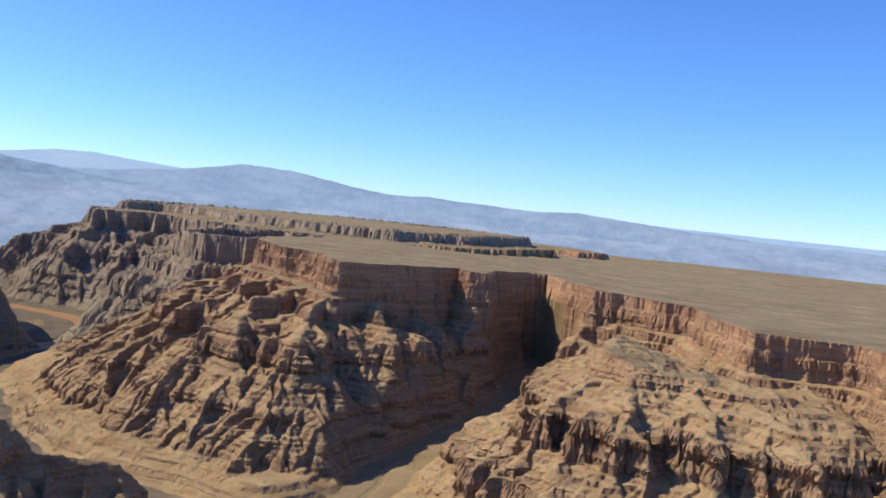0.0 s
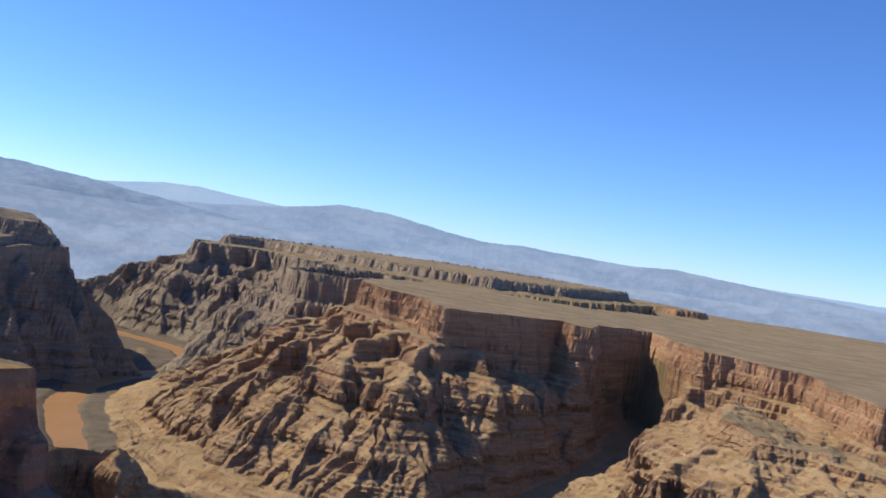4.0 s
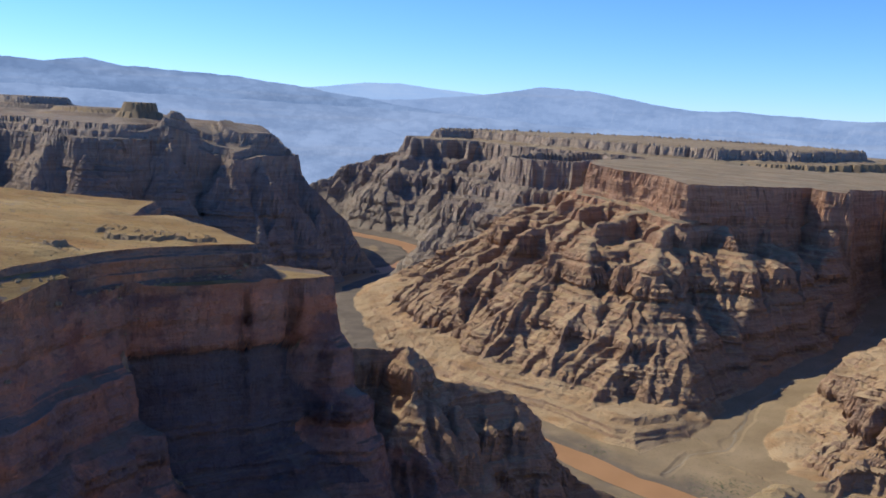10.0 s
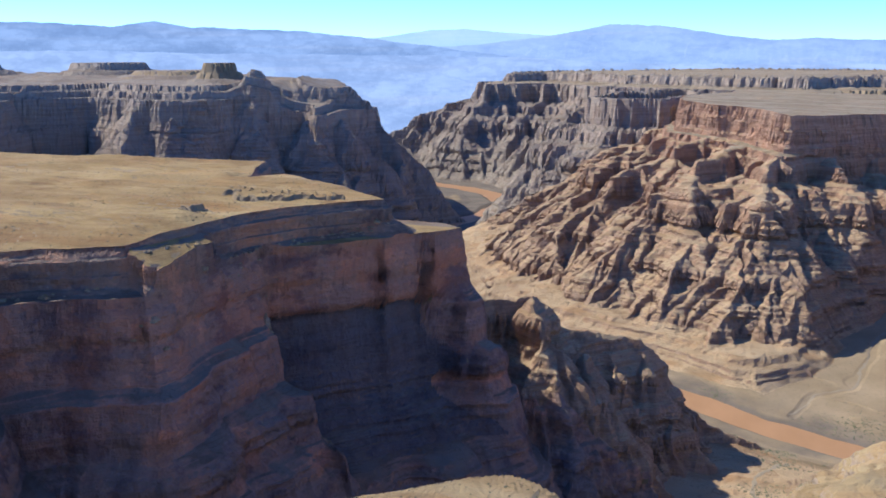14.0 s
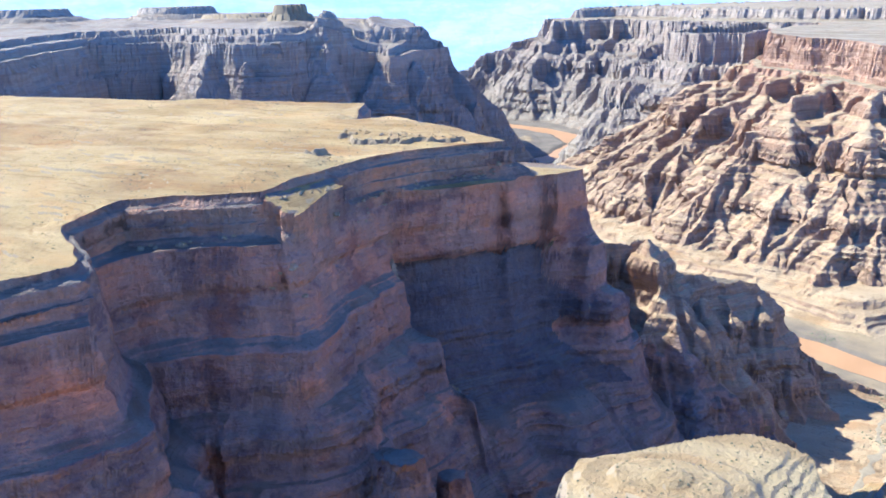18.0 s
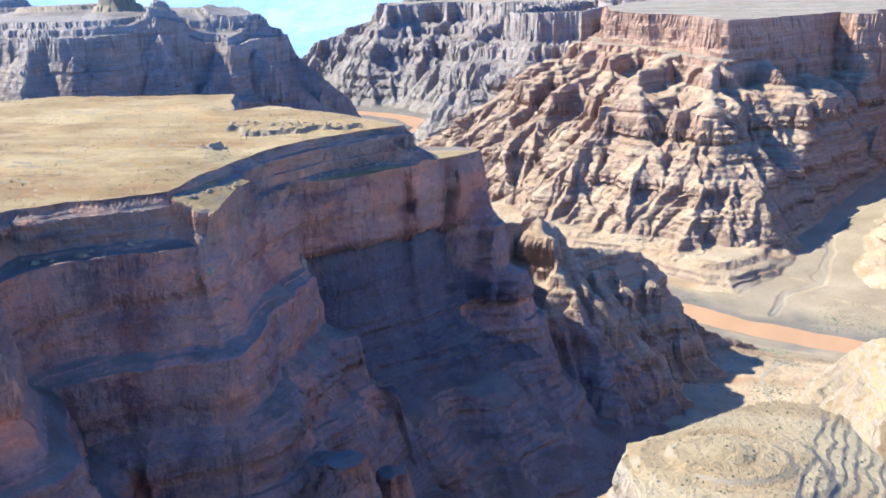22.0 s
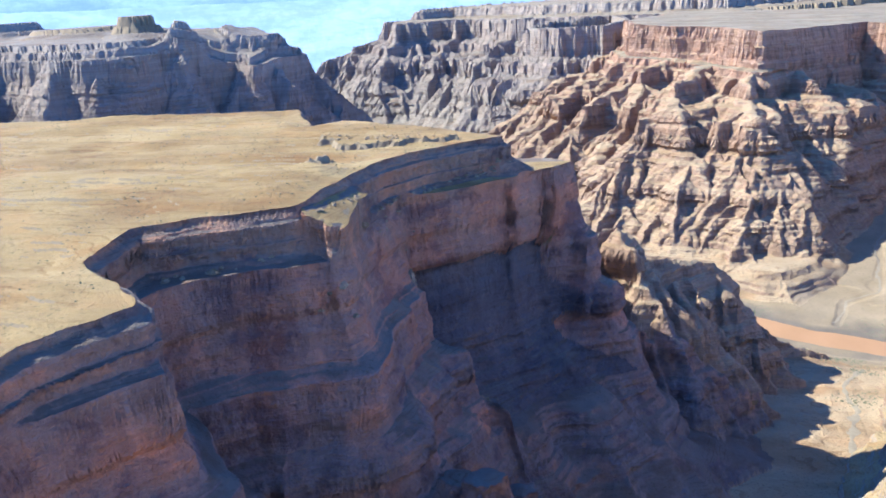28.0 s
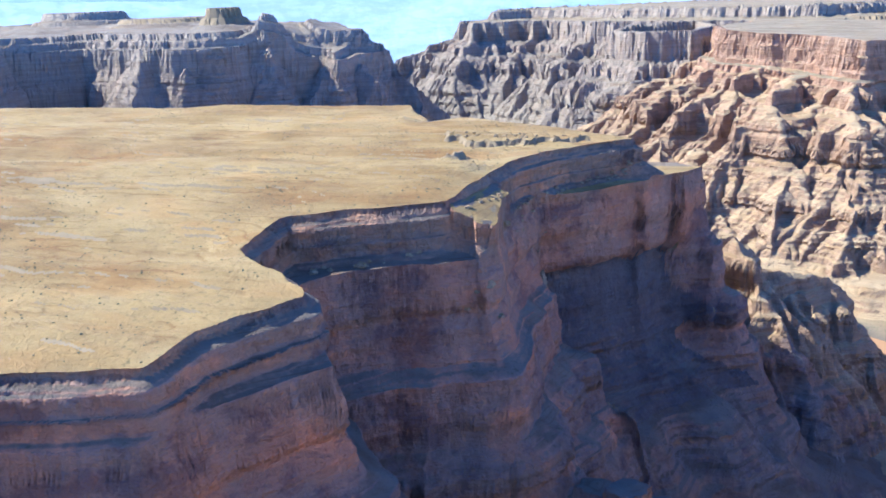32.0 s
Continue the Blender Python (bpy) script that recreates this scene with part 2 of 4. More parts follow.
def lattice(ix, iy, seed):
    h = ix * np.uint32(374761393) + iy * np.uint32(668265263) + np.uint32(seed * 982451653 % 4294967296)
    h = (h ^ (h >> np.uint32(13))) * np.uint32(1274126177)
    return (h ^ (h >> np.uint32(16))) & np.uint32(255)


def perlin(x, y, seed=0):
    """Gradient noise, about -0.7 to 0.7."""
    ix, iy = np.floor(x), np.floor(y)
    fx, fy = (x - ix).astype(np.float32), (y - iy).astype(np.float32)
    ix, iy = ix.astype(np.int32).view(np.uint32), iy.astype(np.int32).view(np.uint32)
    u, v = fx * fx * fx * (fx * (fx * 6 - 15) + 10), fy * fy * fy * (fy * (fy * 6 - 15) + 10)

    def corner(dx, dy):
        g = lattice(ix + np.uint32(dx), iy + np.uint32(dy), seed)
        return GRAD_X[g] * (fx - dx) + GRAD_Y[g] * (fy - dy)

    low = corner(0, 0) * (1 - u) + corner(1, 0) * u
    high = corner(0, 1) * (1 - u) + corner(1, 1) * u
    return low * (1 - v) + high * v


def fbm(x, y, size, octaves, seed, gain=0.5):
    total, amp = 0.0, 1.0
    for k in range(octaves):
        total = total + amp * perlin(x / size + 17.3 * k, y / size - 9.1 * k, seed + k)
        size, amp = size / 2.03, amp * gain
    return total


def ridged(x, y, size, octaves, seed, gain=0.5):
    """Sharp crests at 1, rounded hollows near 0."""
    total, amp, norm = 0.0, 1.0, 0.0
    for k in range(octaves):
        total = total + amp * (1 - np.abs(perlin(x / size + 5.7 * k, y / size + 3.3 * k, seed + k)) * 2.2)
        norm += amp
        size, amp = size / 2.1, amp * gain
    return total / norm


def smooth(e0, e1, v):
    t = np.clip((v - e0) / (e1 - e0), 0, 1)
    return t * t * (3 - 2 * t)


def rim_field(x, y, corners):
    """Distance to an outline, negative inside, and the nearest place on it."""
    best = np.full(x.shape, 1e18)
    nx, ny = np.zeros(x.shape), np.zeros(x.shape)
    inside = np.zeros(x.shape, bool)
    for (ax, ay), (bx, by) in zip(corners, corners[1:] + corners[:1]):
        ex, ey = bx - ax, by - ay
        t = np.clip(((x - ax) * ex + (y - ay) * ey) / (ex * ex + ey * ey), 0, 1)
        px, py = ax + t * ex, ay + t * ey
        d = (x - px) ** 2 + (y - py) ** 2
        near = d < best
        best, nx, ny = np.where(near, d, best), np.where(near, px, nx), np.where(near, py, ny)
        if ay != by:
            inside ^= ((ay > y) != (by > y)) & (x < (bx - ax) * (y - ay) / (by - ay) + ax)
    return np.where(inside, -1, 1) * np.sqrt(best), nx, ny


def cut(f, corners, seed, deep, size=80.0, warp=12.0, keep=0.45, fine=4.0, crinkle=0.28):
    """Distance from a rim that gullies run into and spurs run out of, square to the rim and wider with the distance."""
    x, y, w1, w2, f1, f2 = f[:6]
    d, nx, ny = rim_field(x + warp * (w1 + crinkle * f1), y + warp * (w2 + crinkle * f2), corners)
    px, py = nx + (x - nx) * keep + 16 * w2 + 2 * f1, ny + (y - ny) * keep + 16 * w1 + 2 * f2
    big = ridged(px, py, size, 2, seed + 29) - 0.55
    mid = ridged(px * 1.3, py * 1.3, size * 0.42, 2, seed + 37) - 0.55
    small = ridged(px + (x - px) * 0.5, py + (y - py) * 0.5, size * 0.17, 2, seed + 43) - 0.55
    out = d - smooth(0, 110, d) * deep * big - smooth(0, 40, d) * deep * 0.4 * mid - smooth(-2, 12, d) * fine * small
    return d, np.where(d < 0, d, np.maximum(out, 0.25 * d))


def only(f, corners, reach, shape):
    """Runs shape on the places within reach of an outline's bounds; returns heights and distances for all places."""
    x, y = f[0], f[1]
    xs, ys = [c[0] for c in corners], [c[1] for c in corners]
    near = (x > min(xs) - reach) & (x < max(xs) + reach) & (y > min(ys) - reach) & (y < max(ys) + reach)
    h, d = np.full(x.shape, -999.0), np.full(x.shape, 999.0)
    if near.any():
        h[near], d[near] = shape([v[near] for v in f])
    return h, d


def spurs(f, lines, flank=1.2, lee=1.0, blunt=9.0):
    """Crests that run down from a rim. Each line: (x, y, height of the crest)."""
    x, y, w1, w2, f1, f2 = f[:6]
    px, py = x + 16 * w1 + 7 * fbm(x, y, 30, 3, 441), y + 16 * w2 + 7 * fbm(x, y, 30, 3, 447)
    best = np.full(x.shape, -999.0)
    for line in lines:
        reach = max(p[2] for p in line) / flank + 10
        xs, ys = [p[0] for p in line], [p[1] for p in line]
        near = np.flatnonzero((px > min(xs) - reach) & (px < max(xs) + reach) & (py > min(ys) - reach) & (py < max(ys) + reach))
        if len(near):
            s, z, side = sided_distance(px[near], py[near], line)
            h = z - flank * (1 + (lee - 1) * smooth(-0.2, 0.5, side)) * np.maximum(s - blunt, 0.25 * s)
            best[near] = np.maximum(best[near], h)
    return best


def branches(lines, seed, gap=72.0, fall=0.62, deep=2):
    """Side crests that leave each crest to both sides and run down more steeply than it does."""
    rng = random.Random(seed)
    made = []
    for line in lines:
        side, left = 1, rng.uniform(0.3, 0.9) * gap
        for (ax, ay, az), (bx, by, bz) in zip(line, line[1:]):
            run = math.hypot(bx - ax, by - ay)
            way = math.atan2(by - ay, bx - ax)
            while left < run:
                t = left / run
                x, y, z = ax + t * (bx - ax), ay + t * (by - ay), az + t * (bz - az) - 2
                turn = way + side * radians(rng.uniform(40, 75))
                long = min(rng.uniform(0.9, 2.0) * gap, (z - 10) / fall)
                if long > 12:
                    bend = turn - side * radians(rng.uniform(5, 30))
                    mx, my = x + 0.5 * long * math.cos(turn), y + 0.5 * long * math.sin(turn)
                    made.append([(x, y, z), (mx, my, z - 0.42 * fall * long), (mx + 0.5 * long * math.cos(bend), my + 0.5 * long * math.sin(bend), z - fall * long)])
                side = -side
                left += gap * rng.uniform(0.35, 0.75)
            left -= run
    return made + (branches(made, seed + 1, gap * 0.62, fall * 1.2, deep - 1) if deep > 1 else [])


def weathered(f, h, seed, much=1.0, level_foot=True, cliffs=None, hard=0.5):
    """Gullies cut by running water, then the cliff and slope of each bed."""
    x, y, taper, floor = f[0], f[1], f[6], f[7]
    if level_foot:
        h = floor - 5 * (1 - taper) + (h - floor) * taper
    else:
        taper = 1.0
    h = h + much * taper * smooth(8, 60, h) * (4 * (ridged(x, y, 120, 2, seed) - 0.55) + 2.0 * (ridged(x, y, 42, 3, seed + 5, 0.6) - 0.55))
    if not CARVED:
        return h
    h = h - f[8] * smooth(5, 90, h)
    formed = np.interp(h + 3.0 * f[2], *(cliffs or MESA_CLIFFS))
    firm = np.clip(smooth(150, 190, h) + 0.6 * (1 - smooth(52, 70, h)) + hard + 0.4 * smooth(-0.2, 0.2, fbm(x, y, 85, 2, seed + 9)), 0, 1)
    return h + (formed - h) * firm * (taper if level_foot else 1.0)


# beds of the rock, the same all along the canyon: a sloping bench under a low cliff, of uneven thickness
bed_rng = np.random.RandomState(5)
BED_FROM, BED_TO = [-20.0], [-20.0]
while BED_FROM[-1] < 420:
    thick = bed_rng.uniform(3.5, 10.0)
    share = bed_rng.uniform(0.55, 0.72)
    BED_FROM += [BED_FROM[-1] + thick * share, BED_FROM[-1] + thick]
    BED_TO += [BED_TO[-1] + thick * 0.16, BED_TO[-1] + thick]


def sided_distance(x, y, points):
    """Distance to a line of (x, y, value), the value at its nearest place, and the side: 1 to the east of a line that comes down southwards."""
    best, value, side = np.full(x.shape, 1e18), np.zeros(x.shape), np.zeros(x.shape)
    for (ax, ay, av), (bx, by, bv) in zip(points, points[1:]):
        ex, ey = bx - ax, by - ay
        t = np.clip(((x - ax) * ex + (y - ay) * ey) / (ex * ex + ey * ey), 0, 1)
        ox, oy = x - ax - t * ex, y - ay - t * ey
        d = ox ** 2 + oy ** 2
        near = d < best
        best, value = np.where(near, d, best), np.where(near, av + t * (bv - av), value)
        side = np.where(near, ox / np.sqrt(d + 1e-6), side)
    return np.sqrt(best), value, side


def line_distance(x, y, points):
    """Distance to a line of (x, y, value) and the value at its nearest place."""
    best, value = np.full(x.shape, 1e18), np.zeros(x.shape)
    for (ax, ay, av), (bx, by, bv) in zip(points, points[1:]):
        ex, ey = bx - ax, by - ay
        t = np.clip(((x - ax) * ex + (y - ay) * ey) / (ex * ex + ey * ey), 0, 1)
        d = (x - ax - t * ex) ** 2 + (y - ay - t * ey) ** 2
        near = d < best
        best, value = np.where(near, d, best), np.where(near, av + t * (bv - av), value)
    return np.sqrt(best), value


# ---- the plan ----
RIVER = [(700, 560, 0), (380, 720, 0), (180, 850, 0), (60, 905, 0), (-40, 932, 0), (-115, 957, 0), (-200, 1003, 0), (-290, 1068, 0), (-345, 1105, 0),
         (-430, 1140, 0), (-545, 1212, 0), (-655, 1330, 0), (-750, 1480, 0), (-845, 1650, 0), (-895, 1830, 0), (-885, 1990, 0), (-838, 2140, 0), (-842, 2320, 0), (-915, 2460, 0),
         (-1030, 2550, 0), (-1300, 2680, 0), (-1700, 2900, 0)]
WASH = [(-151, 1022, 3), (-121, 1089, 6), (-84, 1115, 8), (-49, 1288, 20), (24, 1418, 32), (93, 1530, 42), (150, 1700, 55), (230, 1900, 75), (300, 2200, 105)]
MESA = [(-359, 1838), (-290, 1760), (-232, 1700), (-168, 1548), (-110, 1600), (-40, 1690), (34, 1800), (62, 1750), (96, 1755), (112, 1880), (180, 1990), (240, 2020),
        (262, 1880), (300, 1760), (355, 1740), (400, 1690), (461, 1670), (440, 1540), (430, 1420), (448, 1300), (520, 1290), (587, 1283), (605, 1150),
        (590, 1010), (700, 900), (1500, 800), (3200, 2500), (2600, 4300), (400, 4300), (-100, 3300), (-250, 2700), (-300, 2300), (-380, 2050)]
FAR_MESA = [(-475, 2756), (-300, 2640), (-133, 2560), (50, 2700), (300, 3200), (100, 3600), (-400, 3900), (-900, 3700), (-1060, 3350), (-1053, 3128),
            (-960, 3250), (-800, 3100), (-650, 2900)]
LOW_MESAS = [([(-210, 3400), (-60, 3330), (40, 3420), (0, 3560), (-180, 3560)], 306), ([(120, 3960), (330, 3760), (520, 3480), (640, 3520), (560, 3900), (300, 4200)], 276)]
SHELF = [(-578, 2110), (-520, 2050), (-420, 2060), (-380, 2300), (-420, 2600), (-560, 2450)]
NEAR_MESA = [(-690, 230), (-640, 268), (-583, 276), (-577, 305), (-550, 346), (-566, 362), (-597, 392), (-598, 425), (-572, 436), (-523, 458),
             (-512, 500), (-505, 560), (-485, 605), (-445, 648), (-500, 700), (-585, 752), (-604, 728), (-664, 845), (-760, 843), (-900, 835), (-1110, 838),
             (-1600, 900), (-2300, 1000), (-2600, 600), (-2600, -600), (-1000, -500), (-800, 60)]
LEFT_WALL = [(-1056, 2009), (-1098, 1900), (-1100, 1800), (-1160, 1850), (-1236, 1790), (-1300, 1690), (-1390, 1645), (-1520, 1700), (-1661, 1750), (-1745, 1640), (-1640, 1400),
             (-1500, 1180), (-1570, 1090), (-2600, 1060), (-3500, 1000), (-3500, 3200), (-2000, 2700), (-1500, 2450), (-1200, 2250)]
RED_CLIFF = [(-720, 205), (-640, 252), (-576, 257), (-560, 293), (-531, 342), (-554, 368), (-574, 392), (-571, 404), (-545, 424), (-500, 444), (-494, 470),
             (-489, 515), (-485, 570), (-452, 600), (-416, 645), (-400, 688), (-420, 712), (-500, 728), (-575, 778), (-655, 865), (-900, 860), (-1110, 866), (-1600, 930),
             (-2300, 1030), (-2625, 600), (-2625, -625), (-1000, -525), (-812, 45)]
BUTTE = [(-296, 228), (-281, 249), (-266, 262), (-243, 279), (-226, 272), (-216, 246), (-214, 200), (-235, 150), (-280, 130), (-310, 180)]
SHOULDER = [(225, 1245), (258, 1188), (330, 1200), (385, 1140), (480, 1150), (500, 1300), (430, 1450), (330, 1500), (260, 1400)]


# cliff-forming beds (foot, top); debris slopes lie between them
def cliff_table(cliffs):
    heights, formed = [-200.0, cliffs[0][0]], [-200.0, cliffs[0][0]]
    for (foot, crown_), after in zip(cliffs, [c[0] for c in cliffs[1:]] + [330]):
        share = min(0.16 * (after - foot), crown_ - foot)
        heights += [foot + share, after]
        formed += [crown_, after]
    return heights, formed


MESA_CLIFFS = cliff_table([(12, 20), (34, 46), (76, 94), (136, 172), (192, 210), (228, 283), (290, 312)])
SHOULDER_CLIFFS = cliff_table([(14, 26), (52, 84), (112, 160), (184, 206)])


def layered(d, levels, talus):
    """Height over the distance from a rim: each level is (way out, top, foot of its cliff); debris lies below each cliff."""
    h = None
    for out, top, foot, *lean in levels:
        e = d - out
        w = (top - foot) * (lean[0] if lean else 0.22)
        z = np.where(e <= 0, top - 0.02 * np.minimum(-e, 400) * 0, np.where(e < w, top - (top - foot) * e / w, foot - (e - w) * talus))
        h = z if h is None else np.maximum(h, z)
    return h


WALL_SPURS = [[(-1372, 1668, 232), (-1352, 1640, 222), (-1342, 1624, 186), (-1330, 1606, 120)], [(-1255, 1780, 288), (-1232, 1752, 250), (-1215, 1725, 180), (-1200, 1700, 90)],
              [(-1140, 1835, 246), (-1118, 1800, 224), (-1105, 1775, 170), (-1090, 1745, 80)], [(-1080, 1880, 240), (-1040, 1850, 205), (-1015, 1832, 140), (-985, 1815, 60)],
              [(-1060, 2010, 235), (-1000, 1990, 170), (-950, 1975, 70)], [(-1470, 1690, 270), (-1440, 1640, 220), (-1420, 1600, 130)]]
MESA_SPURS = [
    [(-172, 1545, 226), (-196, 1440, 198), (-200, 1375, 172), (-189, 1337, 166), (-184, 1268, 100), (-164, 1200, 48)],
    [(-189, 1337, 164), (-140, 1290, 108), (-92, 1245, 58)],
    [(-189, 1337, 164), (-246, 1268, 98), (-286, 1215, 45)],
    [(-168, 1545, 222), (-118, 1455, 148), (-91, 1391, 112), (-52, 1335, 96), (-30, 1300, 86)],
    [(-100, 1580, 215), (-84, 1525, 192), (-56, 1453, 146), (-18, 1400, 100)],
    [(-245, 1650, 222), (-285, 1500, 196), (-300, 1410, 178), (-265, 1290, 100), (-262, 1200, 40)],
    [(-300, 1410, 172), (-392, 1388, 120), (-440, 1300, 34)],
    [(-300, 1760, 218), (-400, 1620, 176), (-490, 1500, 110), (-560, 1430, 36)],
    [(-359, 1838, 222), (-470, 1740, 172), (-590, 1640, 96), (-680, 1580, 30)],
    [(-385, 2000, 230), (-520, 1900, 160), (-660, 1830, 84), (-740, 1800, 24)],
    [(80, 1765, 262), (74, 1730, 200), (68, 1700, 150), (62, 1640, 92)],
    [(300, 1760, 214), (230, 1690, 150), (190, 1640, 92)],
    [(430, 1440, 205), (400, 1400, 190), (330, 1380, 150)],
    [(-215, 1541, 205), (-245, 1470, 182), (-262, 1410, 150), (-292, 1330, 104), (-330, 1250, 52)],
    [(-112, 1590, 196), (-88, 1490, 168), (-55, 1430, 138), (-30, 1411, 116), (0, 1370, 80), (14, 1340, 48)],
    [(-300, 1760, 226), (-340, 1660, 196), (-362, 1560, 160), (-410, 1470, 104), (-470, 1380, 46)],
    [(-200, 1375, 168), (-222, 1320, 128), (-232, 1260, 84), (-228, 1190, 42)],
    [(-392, 1388, 118), (-372, 1330, 84), (-352, 1270, 48)],
    [(-470, 1740, 170), (-520, 1610, 120), (-590, 1520, 60)],
    [(-20, 1720, 228), (-30, 1660, 190), (-34, 1600, 140), (-20, 1550, 96)],
    [(440, 1540, 214), (380, 1530, 190), (300, 1540, 140), (240, 1540, 96)],
]
FAR_SPURS = [
    [(-578, 2110, 246), (-690, 2050, 170), (-770, 2010, 90), (-810, 1985, 24)],
    [(-560, 2450, 240), (-680, 2380, 160), (-770, 2330, 70)],
    [(-650, 2900, 270), (-760, 2700, 200), (-820, 2550, 110), (-850, 2480, 30)],
    [(-1055, 3120, 300), (-1100, 2960, 236), (-1120, 2800, 150), (-1080, 2660, 50)],
    [(-1060, 3300, 290), (-1280, 3160, 210), (-1500, 3000, 90)],
    [(-870, 3170, 300), (-930, 2960, 220), (-960, 2760, 120)],
]
SHOULDER_SPURS = [
    [(232, 1240, 202), (180, 1170, 160), (120, 1100, 100), (50, 1040, 44), (0, 1010, 14)],
    [(258, 1190, 204), (235, 1080, 160), (180, 980, 84), (120, 930, 20)],
    [(330, 1200, 204), (330, 1070, 165), (300, 950, 90), (260, 880, 24)],
    [(385, 1140, 200), (410, 1030, 160), (400, 900, 90)],
    [(260, 1380, 200), (200, 1330, 120), (130, 1290, 70)],
]
RIDGE_SPURS = [
    [(-436, 722, 186), (-428, 765, 160), (-402, 797, 158), (-345, 838, 132), (-290, 868, 119), (-266, 878, 92), (-240, 890, 44), (-175, 912, 12)],
    [(-366, 800, 160), (-354, 768, 150), (-338, 746, 120), (-322, 728, 84), (-308, 714, 48)],
    [(-326, 800, 122), (-312, 776, 104), (-298, 756, 70), (-288, 742, 40)],
]

RIDGE_BRANCHES, WALL_BRANCHES = branches(RIDGE_SPURS, 24, 40.0, 1.1, 2), branches(WALL_SPURS, 25, 70.0, 0.9, 1)
MESA_BRANCHES, FAR_BRANCHES, SHOULDER_BRANCHES = branches(MESA_SPURS, 21), branches(FAR_SPURS, 22, 100.0), branches(SHOULDER_SPURS, 23)


CARVED = []
PLOT = (-1500.0, 120.0, 440, 570, 5.0)


def gullies(h, still, rounds=16, power=0.03, flank=0.5):
    """How deep running water has cut into each place of the plot. Still places keep their height."""
    rows, cols = h.shape
    deep = np.zeros_like(h)
    here = np.arange(rows * cols).reshape(rows, cols)
    ways = [(a, b) for a in (-1, 0, 1) for b in (-1, 0, 1) if a or b]
    for _ in range(rounds):
        now = h - deep
        edge = np.pad(now, 1, constant_values=9999.0)
        steepest, target = np.zeros_like(h), here.copy()
        for a, b in ways:
            fall = (now - edge[1 + a:rows + 1 + a, 1 + b:cols + 1 + b]) / (PLOT[4] * math.hypot(a, b))
            more = fall > steepest
            steepest, target = np.where(more, fall, steepest), np.where(more, here + a * cols + b, target)
        target[still] = here[still]
        flow, jump = np.where(still, 0.0, 1.0).ravel(), target.ravel()
        loose = jump == here.ravel()
        for _ in range(8):
            moved = jump != here.ravel()
            flow = flow + np.bincount(jump[moved], flow[moved], rows * cols)
            jump = jump[jump]
            jump = np.where(loose, here.ravel(), jump)
        cutting = power * np.sqrt(np.minimum(flow, 900)).reshape(rows, cols) * np.minimum(steepest, 1.0)
        cutting = np.minimum(cutting, 0.5 * steepest * PLOT[4])
        deep = deep + np.where(still, 0, cutting)
        edge = np.pad(np.where(still, 0, deep), 1)
        for a, b in ways:
            deep = np.maximum(deep, edge[1 + a:rows + 1 + a, 1 + b:cols + 1 + b] - flank * PLOT[4] * math.hypot(a, b))
        deep = np.where(still, 0, deep)
    return deep


